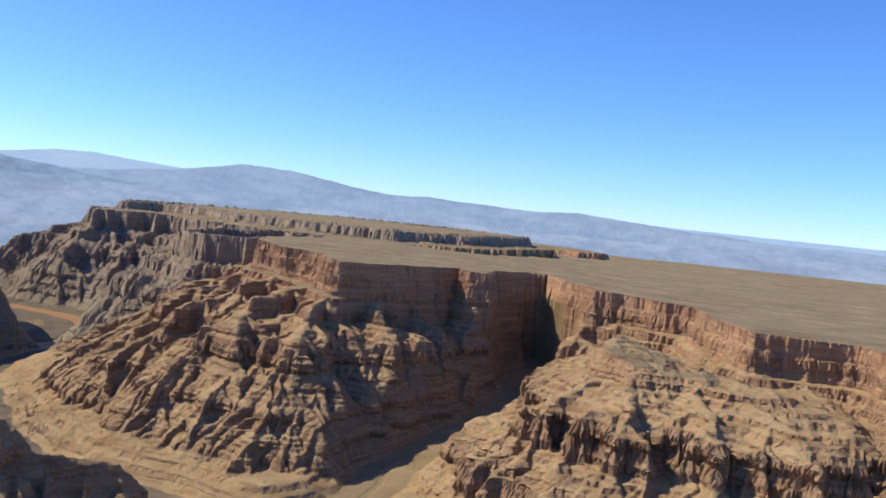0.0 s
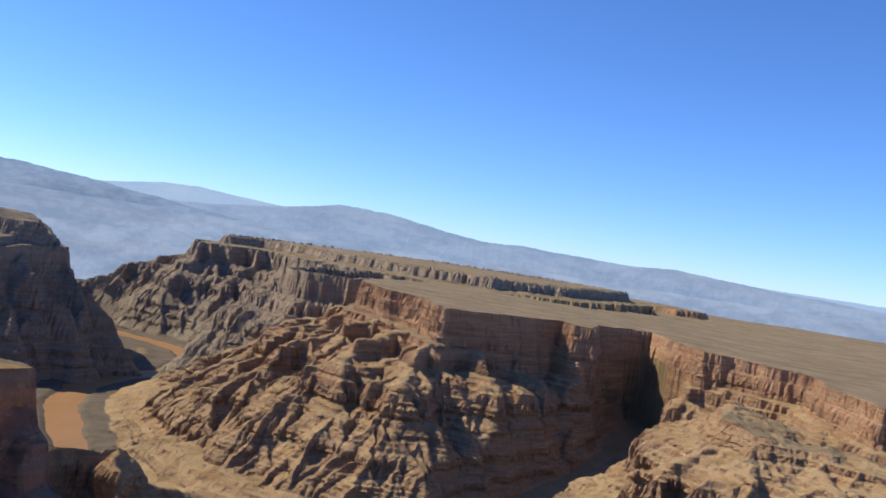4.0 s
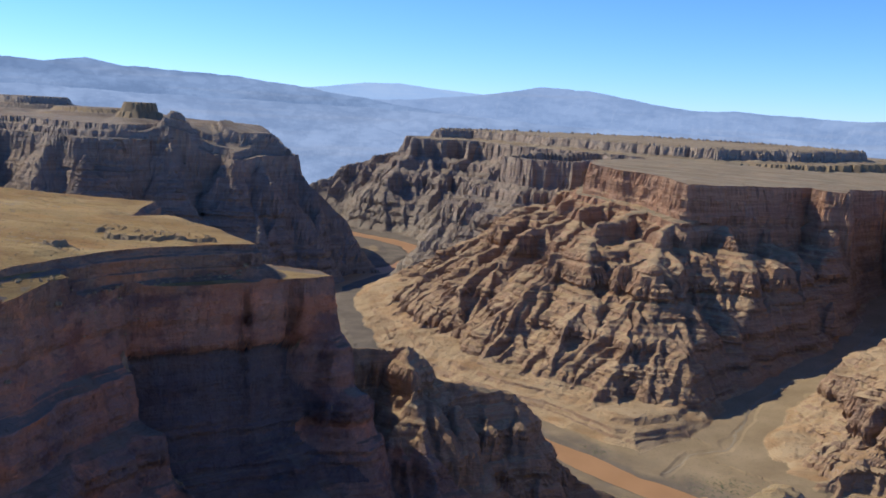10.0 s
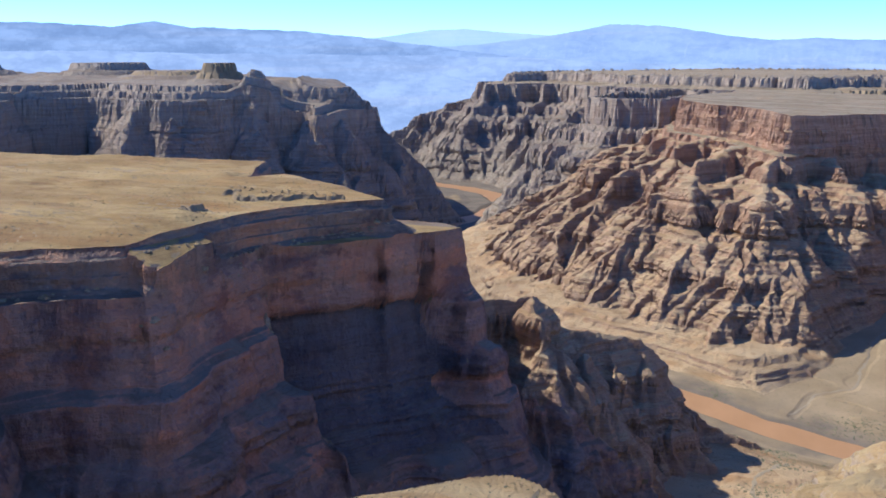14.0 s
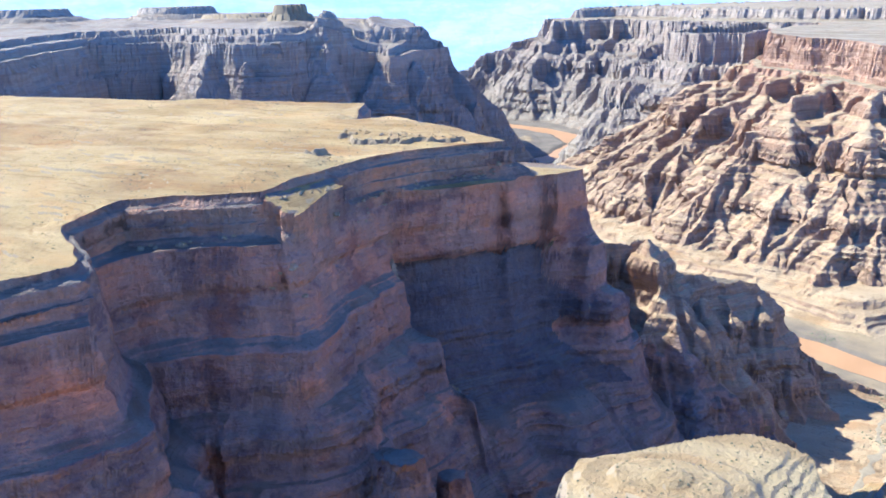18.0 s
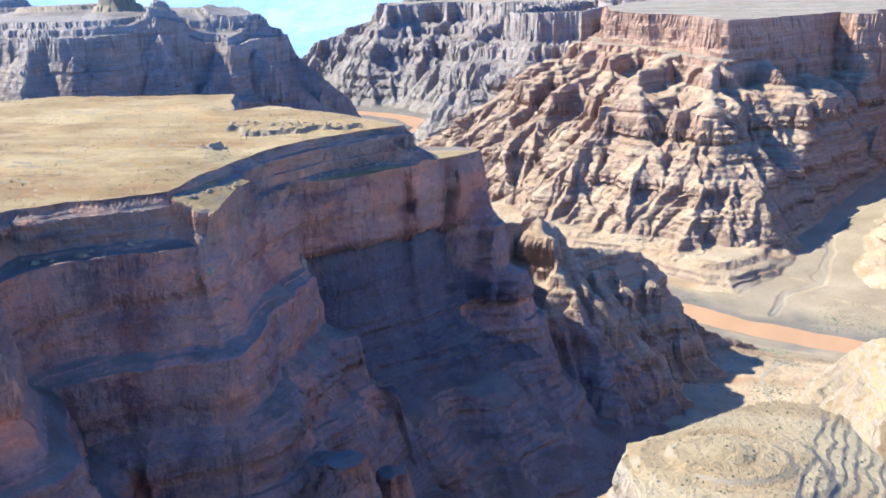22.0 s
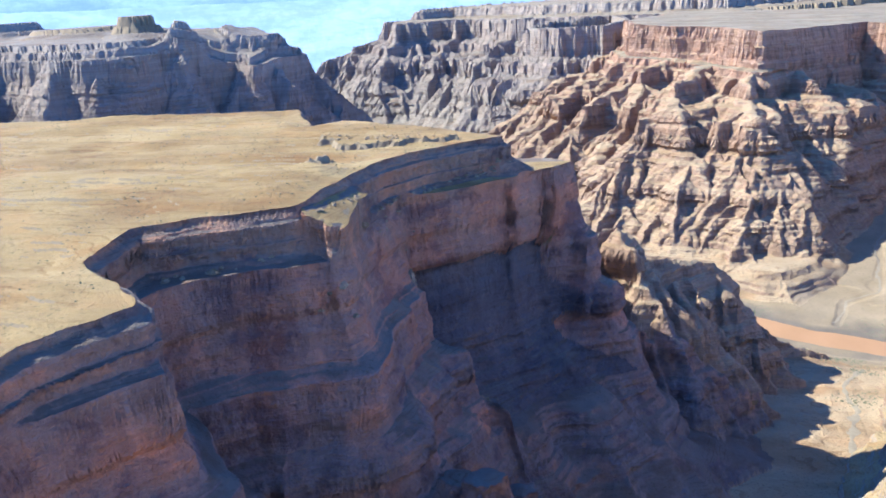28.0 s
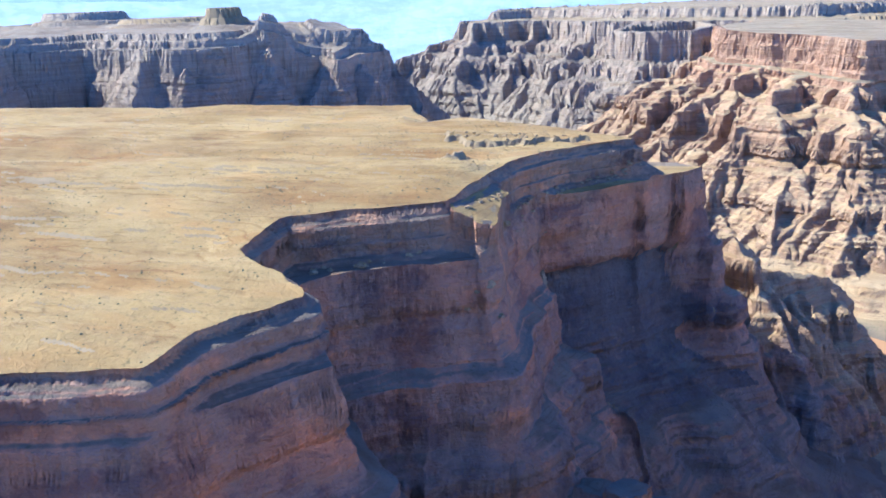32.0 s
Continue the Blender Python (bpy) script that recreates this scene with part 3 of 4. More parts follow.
def terrain(x, y):
    """Height and kind of the ground at every place. Kinds: 0 floor, 1 mesa, 2 far mesa, 3 near mesa, 4 far wall, 5 butte, 6 shoulder."""
    shape = x.shape
    x, y = x.ravel(), y.ravel()
    w1, w2 = fbm(x, y, 90, 3, 11), fbm(x, y, 90, 3, 23)
    f1, f2 = fbm(x, y, 14, 3, 31), fbm(x, y, 14, 3, 37)
    river, _ = line_distance(x + 8 * w1, y + 8 * w2, RIVER)
    river = river / (1 + 0.45 * smooth(1300, 1600, y))
    wash, wz = line_distance(x + 14 * w1, y + 14 * w2, WASH)
    floor = -2.5 + 6.5 * smooth(14, 30, river) + 0.03 * np.clip(river - 30, 0, 900) + 1.6 * fbm(x, y, 60, 4, 61)
    floor = np.maximum(floor, np.minimum(wz + 0.07 * np.clip(wash - 8, 0, 130) - 0.4 * np.maximum(wash - 138, 0), 0.25 * (river - 22) - 2))
    floor = floor - 1.2 * (1 - smooth(3, 8, wash))
    taper = np.minimum(smooth(-10, 80, river - 34), smooth(0, 70, wash - 16))
    carve = 0 * x
    if CARVED:
        u, v = np.clip((x - PLOT[0]) / PLOT[4], 0, PLOT[2] - 1.01), np.clip((y - PLOT[1]) / PLOT[4], 0, PLOT[3] - 1.01)
        i, j = v.astype(int), u.astype(int)
        v, u, c = v - i, u - j, CARVED[0]
        carve = (c[i, j] * (1 - u) + c[i, j + 1] * u) * (1 - v) + (c[i + 1, j] * (1 - u) + c[i + 1, j + 1] * u) * v
    f = [x, y, w1, w2, f1, f2, taper, floor, carve]
    heights, tops = [floor], [floor * 0 - 1]

    def mesa(g):
        x, y = g[0], g[1]
        steep = smooth(-165, -105, x) * smooth(1180, 1300, y) * (1 - smooth(290, 340, x))
        d, dd = cut(g, MESA, 101, 34.0)
        bays = 11 * (ridged(x, y, 78, 2, 306) - 0.5) + 5 * (ridged(x, y, 30, 2, 308) - 0.5)
        d, dd = d + bays, dd + bays * smooth(60, 0, dd)
        drop = 0.045 * np.clip(x + 170, -200, 700)
        h = np.interp(dd, [0, 26, 30, 54, 60, 84, 120, 170, 240, 320, 400, 480], [230, 221, 201, 190, 152, 138, 106, 78, 56, 42, 31, 14])
        sheer = np.interp(d, [0, 9, 16, 26, 40, 70, 110, 150, 165], [229, 222, 190, 146, 112, 82, 52, 20, -60])
        h = h + (sheer - h) * steep
        h = np.maximum(h, np.where(d > 0, np.maximum(spurs(g, MESA_SPURS, 0.95, 2.3, 3.0), spurs(g, MESA_BRANCHES, 1.0, 2.0, 1.0)), -999))
        flute = 3.2 * (ridged(x, y, 21, 2, 305) - 0.5)
        cliff = np.interp(d + flute * smooth(0, 4, d), [0, 1.5, 5, 6.5, 10, 14], [283, 262, 258, 238, 233, -999])
        h = np.where(d > 0, np.maximum(np.minimum(weathered(g, h, 301, smooth(0, 60, d)), 236), cliff), 283)
        return h - drop * np.clip(h / 200, 0, 1) + np.where(d < 0, fbm(x, y, 200, 4, 71) * 3, 0), d

    def far_mesa(g):
        d, dd = cut(g, FAR_MESA, 131, 45.0, 100.0, 22.0)
        h = np.interp(dd, [0, 60, 200, 300, 400], [312, 256, 160, 70, 0])
        d2, dd2 = cut(g, SHELF, 151, 50.0)
        h = np.maximum(h, np.where(d2 < 0, 250, np.interp(dd2, [0, 40, 140, 240, 300], [250, 212, 120, 40, 0])))
        h = np.maximum(h, np.where(d > 0, np.maximum(spurs(g, FAR_SPURS, 1.1, 2.0, 4.0), spurs(g, FAR_BRANCHES, 1.1, 1.8, 1.5)), -999))
        h = np.where(np.minimum(d, d2) > 0, weathered(g, h, 331, smooth(0, 60, np.minimum(d, d2))), h)
        return np.where(d < 0, 312, h), np.minimum(d, d2)

    def low_mesa(corners, top):
        def shape(g):
            e, ee = cut(g, corners, 171, 12.0, 60.0, 14.0)
            return layered(ee, [(0, top, top - 18, .3)], 0.5), e
        return shape

    def near_mesa(g):
        # pale cap over a bench, the red cliff, broken pillars, dark lower slopes
        x, y, w1, w2, f1, f2 = g[:6]
        d, dd = cut(g, NEAR_MESA, 171, 4.0, 60.0, 10.0, 0.45, 0.9, 0.12)
        top = np.clip(246 + (y - 230) * 0.115, 236, 275)
        h = np.interp(dd, [0, 0.8, 4.0, 5.0, 7.0, 8.0, 12, 30, 60], [275, 271, 268.5, 261, 259.5, 254, 251, 247, 237]) - (275 - top)
        knob = 5.0 * (1 - smooth(3, 7, np.hypot(x + 541, y - 550) + 6 * f1)) + 2.5 * (1 - smooth(7, 20, np.hypot(x + 541, y - 550) + 5 * f1))
        ledge = 3.5 * smooth(-3, 0.5, -rim_field(x + 9 * f1 + 10 * w1, y + 9 * f2 + 10 * w2, [(-575, 640), (-545, 612), (-515, 622), (-478, 640), (-500, 668), (-545, 672)])[0])
        swell = fbm(x * 0.6 + 0.8 * y, y * 1.6, 110, 5, 83) * 8.0
        swell = swell + 0.3 * (np.floor(swell / 1.6) + smooth(0.3, 0.7, swell / 1.6 - np.floor(swell / 1.6))) * 1.6 - 0.3 * swell
        h = h + np.where(d < 0, swell * smooth(0, 25, -d) + knob + ledge, 0)
        h = np.where((d > 1.6) & (y > 560), np.maximum(h, 262 - 0.55 * np.maximum(d - 3, 0) * (1.6 - 0.6 * smooth(600, 660, y)) - 60 * (1 - smooth(560, 640, y))), h)
        # a grassy apron that slopes out from the rim
        e = rim_field(x + 9 * f1 + 6 * w1, y + 9 * f2 + 6 * w2, [(-532, 460), (-508, 454), (-486, 458), (-478, 490), (-486, 522), (-520, 515)])[0]
        h = np.where(e < 8, np.maximum(h, 271 - 0.42 * np.maximum(d, 0) - np.interp(e, [-3, 0, 2, 6, 8], [0, 0.6, 10, 13, 60])), h)
        dr, ddr = cut(g, RED_CLIFF, 191, 34.0, 150.0, 16.0, 0.6, 0.25, 0.015)
        red = np.interp(ddr + 5, [0, 2, 7, 17, 21, 31, 36, 46, 52, 62, 76, 86, 118, 155, 210], [250, 226, 204, 196, 164, 156, 128, 118, 96, 74, 62, 40, 28, 15, -60])
        red = np.minimum(red - (275 - top) * smooth(20, 160, red) + 1.5 * w1, top - 22)
        # a deep alcove under the upper cliff
        alcove = smooth(550, 562, y + 5 * f1) * (1 - smooth(655, 678, y)) * (x > -520)
        worn = np.interp(ddr + 5, [0, 3, 8, 16, 30, 52, 76, 118, 210], [250, 200, 150, 120, 100, 84, 62, 28, -60]) - (275 - top) * 0.5
        red = red + (np.minimum(worn, top - 22) - red) * alcove
        h = np.where(dr < -5, np.maximum(h, red), red)
        ridge = np.maximum(spurs(g, RIDGE_SPURS, 1.6, 1.0, 1.5), spurs(g, RIDGE_BRANCHES, 1.7, 1.0, 0.5))
        ridge = weathered(g, ridge, 341, 1.0, False)
        h = np.where(dr > 3, h - 0.25 * g[8], h)
        for cx, cy, cz, r in ((-429, 436, 138, 13), (-446, 452, 128, 12), (-415, 470, 112, 11), (-505, 330, 138, 15)):
            k = np.hypot(x - cx, y - cy) + 7 * f1 + 5 * w1
            h = np.maximum(h, np.interp(k, [0, r * 0.8, r, r * 1.25, r * 1.5, r * 2.4, r * 3], [cz, cz - 2, cz - 22, cz - 26, cz - 52, cz - 85, -99]))
        return np.maximum(h, ridge), d

    def far_wall(g):
        x, y, w1, w2, f1, f2 = g[:6]
        d, dd = cut(g, LEFT_WALL, 211, 40.0, 190.0, 20.0, 0.5, 0.6, 0.08)
        h = np.interp(dd, [0, 10, 20, 29, 42, 50, 70, 80, 106, 130, 170], [254, 206, 196, 152, 142, 106, 90, 52, 42, 18, -60])
        h = np.maximum(h, np.where(d > 0, np.maximum(spurs(g, WALL_SPURS, 1.3, 1.3, 5.0), spurs(g, WALL_BRANCHES, 1.4, 1.3, 2.0)), -999))
        h = np.where(d > 2, h - 0.15 * g[8], h)
        lift = 36 * smooth(1150, 1290, -x)
        rise = smooth(60, 300, -d) * (2 + 30 * np.maximum(ridged(x, y, 260, 3, 91) - 0.5, -0.05)) + 3 * w2 * smooth(0, 60, -d)
        for cx, cy, cz, r in ((-1390, 1880, 46, 56), (-1250, 1805, 34, 46), (-1640, 2100, 26, 190), (-1960, 2200, 46, 150), (-1180, 1980, 26, 95), (-2350, 2050, 50, 160)):
            k = np.hypot(x - cx, y - cy) + 14 * w1 + 4 * f1
            rise = np.maximum(rise, cz * (0.45 * (1 - smooth(r * 0.62, r * 0.74, k)) + 0.3 * (1 - smooth(r * 0.8, r * 0.98, k)) + 0.25 * (1 - smooth(r * 0.95, r * 1.8, k))))
        rise = rise + np.where(d < 0, 15 * smooth(16, 24, -d + 26 * w1 + 5 * f1) + 13 * smooth(46, 56, -d + 34 * w2 + 6 * f2), 0)
        h = h + lift * np.clip((h - 60) / 190, 0, 1)
        return h + np.where(d < 0, rise, 0), d

    def butte(g):
        # below the path, with the ridge that runs from it to the river
        d, dd = cut(g, BUTTE, 231, 20.0, 46.0, 4.0)
        h = np.interp(dd, [0, 5, 14, 20, 32, 40, 58, 66, 95, 105, 146, 190], [256, 226, 218, 186, 176, 138, 124, 94, 78, 52, 38, -60])
        x, y = g[0], g[1]
        fall = np.clip((x + 243 - 0.25 * (y - 240)) + 7 * g[2] + 3.5 * g[4], 0, 60) * 0.28
        fall = np.interp(fall % 0.9, [0, 0.6, 0.9], [0, 0.25, 0.9]) + np.floor(fall / 0.9) * 0.9
        lobe = 10 * smooth(0, 4, -(x + 282) - 0.2 * (y - 240) + 3 * g[4])
        h = h - np.where(d < 6, fall + lobe, 0) + np.where(d < 0, 1.3 * np.interp((3.0 * np.exp(-((x + 257) ** 2 + (y - 240) ** 2 * 1.6) / 420) + 0.2 * g[4]), [0, 0.7, 1, 1.7, 2, 2.7, 3], [0, 0.1, 1, 1.1, 2, 2.1, 3]), 0)
        ridge = spurs(g, [[(-200, 200, 238), (-150, 330, 205), (-110, 480, 175), (-75, 640, 130), (-52, 790, 96), (-40, 860, 55), (-30, 905, 12)],
                          [(-160, 310, 200), (-222, 345, 170), (-262, 380, 112)], [(-110, 480, 165), (-160, 520, 120), (-200, 570, 60)]], 0.95)
        ridge = weathered([*g[:8], 0.35 * g[8]], ridge, 351, 0.6, False)
        return np.maximum(h, ridge), d

    def shoulder(g):
        d, dd = cut(g, SHOULDER, 251, 34.0)
        h = np.interp(dd, [0, 30, 120, 200, 280], [208, 180, 96, 40, 0])
        h = np.maximum(h, np.where(d > 0, np.maximum(spurs(g, SHOULDER_SPURS, 1.05, 2.2, 3.0), spurs(g, SHOULDER_BRANCHES, 1.05, 2.0, 1.0)), -999))
        top = 205 + 22 * fbm(g[0], g[1], 110, 4, 365) - 0.10 * np.clip(g[0] - 300, -120, 200)
        h = np.minimum(np.where(d > 0, h, 999), top)
        return weathered(g, h, 361, smooth(-30, 60, d), True, SHOULDER_CLIFFS, 0.7), np.maximum(d, 2)

    for k, (build, corners, reach) in enumerate(((mesa, MESA, 620), (far_mesa, FAR_MESA + SHELF, 600), (near_mesa, RED_CLIFF, 420), (far_wall, LEFT_WALL, 420),
                                                  (butte, BUTTE + [(-30, 905)], 300), (shoulder, SHOULDER, 420),
                                                  *((low_mesa(c, top), c, 120) for c, top in LOW_MESAS)), 1):
        h, d = only(f, corners, reach, build)
        if k == 3 or k == 5:
            h = floor + (h - floor) * smooth(0, 90, river - 24)
        heights.append(h)
        tops.append(d)
    stack = np.stack(heights)
    kind = stack.argmax(0)
    z = stack.max(0)
    if not CARVED:
        still = (kind == 0) | (np.take_along_axis(np.stack(tops), kind[None], 0)[0] < 1.5)
        return z.reshape(shape), still.reshape(shape)
    flat = np.take_along_axis(np.stack(tops), kind[None], 0)[0] < 1.5
    # bedded ledges on all slopes, stronger in some stretches than in others
    rough = np.clip((z - floor) / 9, 0, 1) * ~flat * (kind > 0) * np.where((kind == 3) & (y < 690), 0.12, 1.0)
    hard = smooth(-0.25, 0.25, fbm(x, y, 130, 2, 97))
    z = z + rough * (0.9 * f1 + 2.0 * w2 + 1.4 * (ridged(x, y, 16, 3, 407, 0.6) - 0.5))
    z = z + rough * (0.3 + 0.45 * hard) * (np.interp(z, BED_FROM, BED_TO) - z) + rough * 0.5 * f2
    return z.reshape(shape), kind.reshape(shape)


plot_x, plot_y = np.meshgrid(PLOT[0] + PLOT[4] * np.arange(PLOT[2]), PLOT[1] + PLOT[4] * np.arange(PLOT[3]))
plot_z, plot_still = terrain(plot_x, plot_y)
plot_z = plot_z + 5.0 * fbm(plot_x, plot_y, 45, 3, 401) + np.random.RandomState(2).uniform(-0.8, 0.8, plot_z.shape)
CARVED.append(gullies(plot_z, plot_still))


def sheet(name, x, y, z, faces_of, material, smooth_faces=False):
    """A mesh over the cells of a grid for which faces_of holds."""
    rows, cols = x.shape
    index = np.arange(rows * cols).reshape(rows, cols)
    quads = np.stack([index[:-1, :-1], index[:-1, 1:], index[1:, 1:], index[1:, :-1]], -1)[faces_of]
    used, quads = np.unique(quads, return_inverse=True)
    quads = quads.reshape(-1, 4)
    mesh = bpy.data.meshes.new(name)
    mesh.vertices.add(len(used))
    mesh.vertices.foreach_set("co", np.stack([x.ravel()[used], y.ravel()[used], z.ravel()[used]], -1).astype(np.float32).ravel())
    mesh.loops.add(len(quads) * 4)
    mesh.loops.foreach_set("vertex_index", quads.astype(np.int32).ravel())
    mesh.polygons.add(len(quads))
    mesh.polygons.foreach_set("loop_start", np.arange(0, len(quads) * 4, 4, dtype=np.int32))
    mesh.polygons.foreach_set("use_smooth", np.full(len(quads), smooth_faces))
    mesh.update(calc_edges=True)
    mesh.materials.append(material)
    return new(name, mesh)


CENTRE = (-220.0, -60.0)
NEAR_R, FAR_R, SPOKES = 190.0, 4300.0, 1250


def fan(low, high, spokes, radius):
    angle = np.radians(np.linspace(low, high, spokes))
    x = CENTRE[0] + radius[:, None] * np.sin(angle)[None]
    y = CENTRE[1] + radius[:, None] * np.cos(angle)[None]
    return x, y, *terrain(x, y)


def separate(cells, least=900):
    """The connected stretches of a mask, largest first, and the slivers that are too small to stand alone."""
    runs, owner, last = [], [], []
    for i in range(cells.shape[0]):
        row = np.flatnonzero(np.diff(np.r_[0, cells[i].astype(np.int8), 0]))
        now = []
        for a, b in zip(row[::2], row[1::2]):
            k = len(runs)
            runs.append((i, a, b))
            owner.append(k)
            now.append(k)
            for q in last:
                if runs[q][1] < b and a < runs[q][2]:
                    p, r = q, k
                    while owner[p] != p:
                        p = owner[p]
                    while owner[r] != r:
                        r = owner[r]
                    owner[max(p, r)] = min(p, r)
        last = now
    sizes, roots = collections.Counter(), []
    for k, (i, a, b) in enumerate(runs):
        r = k
        while owner[r] != r:
            r = owner[r]
        owner[k] = r
        roots.append(r)
        sizes[r] += int(b - a)
    order = [r for r, n in sizes.most_common() if n >= least]
    masks = {r: np.zeros_like(cells) for r in order}
    rest = np.zeros_like(cells)
    for r, (i, a, b) in zip(roots, runs):
        masks.get(r, rest)[i, a:b] = True
    return [masks[r] for r in order], rest


def slopes(x, y, z):
    """How level each cell is: 1 flat, 0 upright."""
    a = np.stack([x[1:, 1:] - x[:-1, :-1], y[1:, 1:] - y[:-1, :-1], z[1:, 1:] - z[:-1, :-1]], -1)
    b = np.stack([x[1:, :-1] - x[:-1, 1:], y[1:, :-1] - y[:-1, 1:], z[1:, :-1] - z[:-1, 1:]], -1)
    n = np.cross(a, b)
    return np.abs(n[..., 2]) / np.linalg.norm(n, axis=-1)


def dense_fan(low, high, spokes, rows):
    """A fan whose rows crowd together on the slopes that face its centre, so that cliffs have many rows from foot to rim."""
    coarse = np.linspace(low, high, 340)
    radius = np.interp(np.arange(1500), [0, 80, 590, 750, 1270, 1500], [NEAR_R, 290, 790, 1080, 2050, FAR_R])
    x = CENTRE[0] + radius[:, None] * np.sin(np.radians(coarse))[None]
    y = CENTRE[1] + radius[:, None] * np.cos(np.radians(coarse))[None]
    z, _ = terrain(x, y)
    rise = np.gradient(z, axis=0) / np.gradient(radius)[:, None]
    sight = (z - 375.0) / radius[:, None]
    seen = sight > np.maximum.accumulate(sight, axis=0) - 0.05
    weight = (0.75 + 1.5 * np.clip(rise, 0, 2.5)) * np.where(seen, 1.0, 0.35)
    for axis, reach in ((1, 7), (0, 4), (1, 5)):
        pad = [(reach + 1, reach) if a == axis else (0, 0) for a in (0, 1)]
        run = np.cumsum(np.pad(weight, pad, mode="edge"), axis=axis)
        span = 2 * reach + 1
        weight = (run[span:] - run[:-span] if axis == 0 else run[:, span:] - run[:, :-span]) / span
    total = np.cumsum(weight, axis=0)
    total = (total - total[0]) / (total[-1] - total[0])
    at = np.linspace(0, 1, rows)
    few = np.stack([np.interp(at, total[:, j], radius) for j in range(len(coarse))], 1)
    fine = np.linspace(low, high, spokes)
    u = (fine - low) / (high - low) * (len(coarse) - 1)
    j = np.minimum(u.astype(int), len(coarse) - 2)
    u = u - j
    r = few[:, j] * (1 - u) + few[:, j + 1] * u
    x, y = CENTRE[0] + r * np.sin(np.radians(fine))[None], CENTRE[1] + r * np.cos(np.radians(fine))[None]
    return x, y, *terrain(x, y)


def blur(v, reach):
    for axis in (0, 1):
        pad = [(reach + 1, reach) if a == axis else (0, 0) for a in (0, 1)]
        run = np.cumsum(np.pad(v, pad, mode="edge"), axis=axis)
        span = 2 * reach + 1
        v = (run[span:] - run[:-span] if axis == 0 else run[:, span:] - run[:, :-span]) / span
    return v


def course_table(seed, thin, thick):
    """Beds from the bottom up: where each starts, how far it stands out, and its number."""
    rng = np.random.RandomState(seed)
    starts = np.cumsum(rng.uniform(thin, thick, 400)) - 60
    out = rng.uniform(-1, 1, 400)
    out[1::2] = np.abs(out[1::2]) * 0.9 + 0.1
    out[::2] = -np.abs(out[::2])
    return starts, out


def in_alcove(x, y):
    return smooth(552, 564, y) * (1 - smooth(652, 672, y)) * (x > -520)


def bedded(x, y, z, kind):
    """Moves steep faces out and in, bed by bed: hard courses stand proud and are jointed into blocks, soft ones are worn back."""
    tx, ty, tz = np.gradient(x, axis=0), np.gradient(y, axis=0), np.gradient(z, axis=0)
    sx, sy, sz = np.gradient(x, axis=1), np.gradient(y, axis=1), np.gradient(z, axis=1)
    nx, ny, nz = ty * sz - tz * sy, tz * sx - tx * sz, tx * sy - ty * sx
    flip = np.where(nz < 0, -1.0, 1.0)
    size = np.sqrt(nx * nx + ny * ny + nz * nz) + 1e-9
    nx, ny, nz = blur(nx * flip / size, 2), blur(ny * flip / size, 2), blur(nz * flip / size, 2)
    flat = np.hypot(nx, ny) + 1e-6
    steep = np.where(kind == 3, smooth(0.45, 0.85, flat), np.where(kind == 6, smooth(0.4, 0.8, flat), smooth(0.5, 0.87, flat)))
    dip = 0.02 * (x + 300) * (kind == 1) - np.clip((y - 230) * 0.115 - 29, -29, 0) * (kind == 3) + 3.0 * fbm(x, y, 120, 2, 601)
    far = np.where(kind == 3, 0.55, np.where(kind == 5, 0.5, np.where(kind == 2, 1.5, np.where(kind == 6, 1.3, 1.0))))
    push = np.zeros_like(z)
    for (starts, out), amp, joint in ((course_table(7, 9, 20), 2.6, 19.0), (course_table(8, 2.5, 7), 1.5, 6.5)):
        bed = np.clip(np.searchsorted(starts, (z + dip).ravel()) - 1, 0, 398).reshape(z.shape)
        blocks = perlin(x / joint + bed * 3.7, y / joint - bed * 2.3, 611) + 0.5 * perlin(x / joint * 2.3 + bed * 1.3, y / joint * 2.3, 613)
        push = push + amp * far * (out[bed] * np.where(kind == 3, 1.25, 1.0) + np.where(kind == 3, 0.4, 0.55) * blocks)
    push = push * steep * np.isin(kind, (1, 2, 3, 4, 5, 6)) * smooth(8, 30, z)
    alcove = (kind == 3) * in_alcove(x, y) * smooth(110, 140, z) * (1 - smooth(200, 204, z)) * smooth(0.3, 0.7, flat)
    push = push * (1 - 0.4 * alcove) - 9.0 * alcove
    return x + push * nx / flat, y + push * ny / flat, z


gx, gy, gz, kind = dense_fan(-60, 38, SPOKES, 1121)
gx, gy, gz = bedded(gx, gy, gz, kind)
cell, mid = kind[:-1, :-1], (gz[:-1, :-1] + gz[1:, 1:]) / 2
level = slopes(gx, gy, gz)
loose = cell == 0
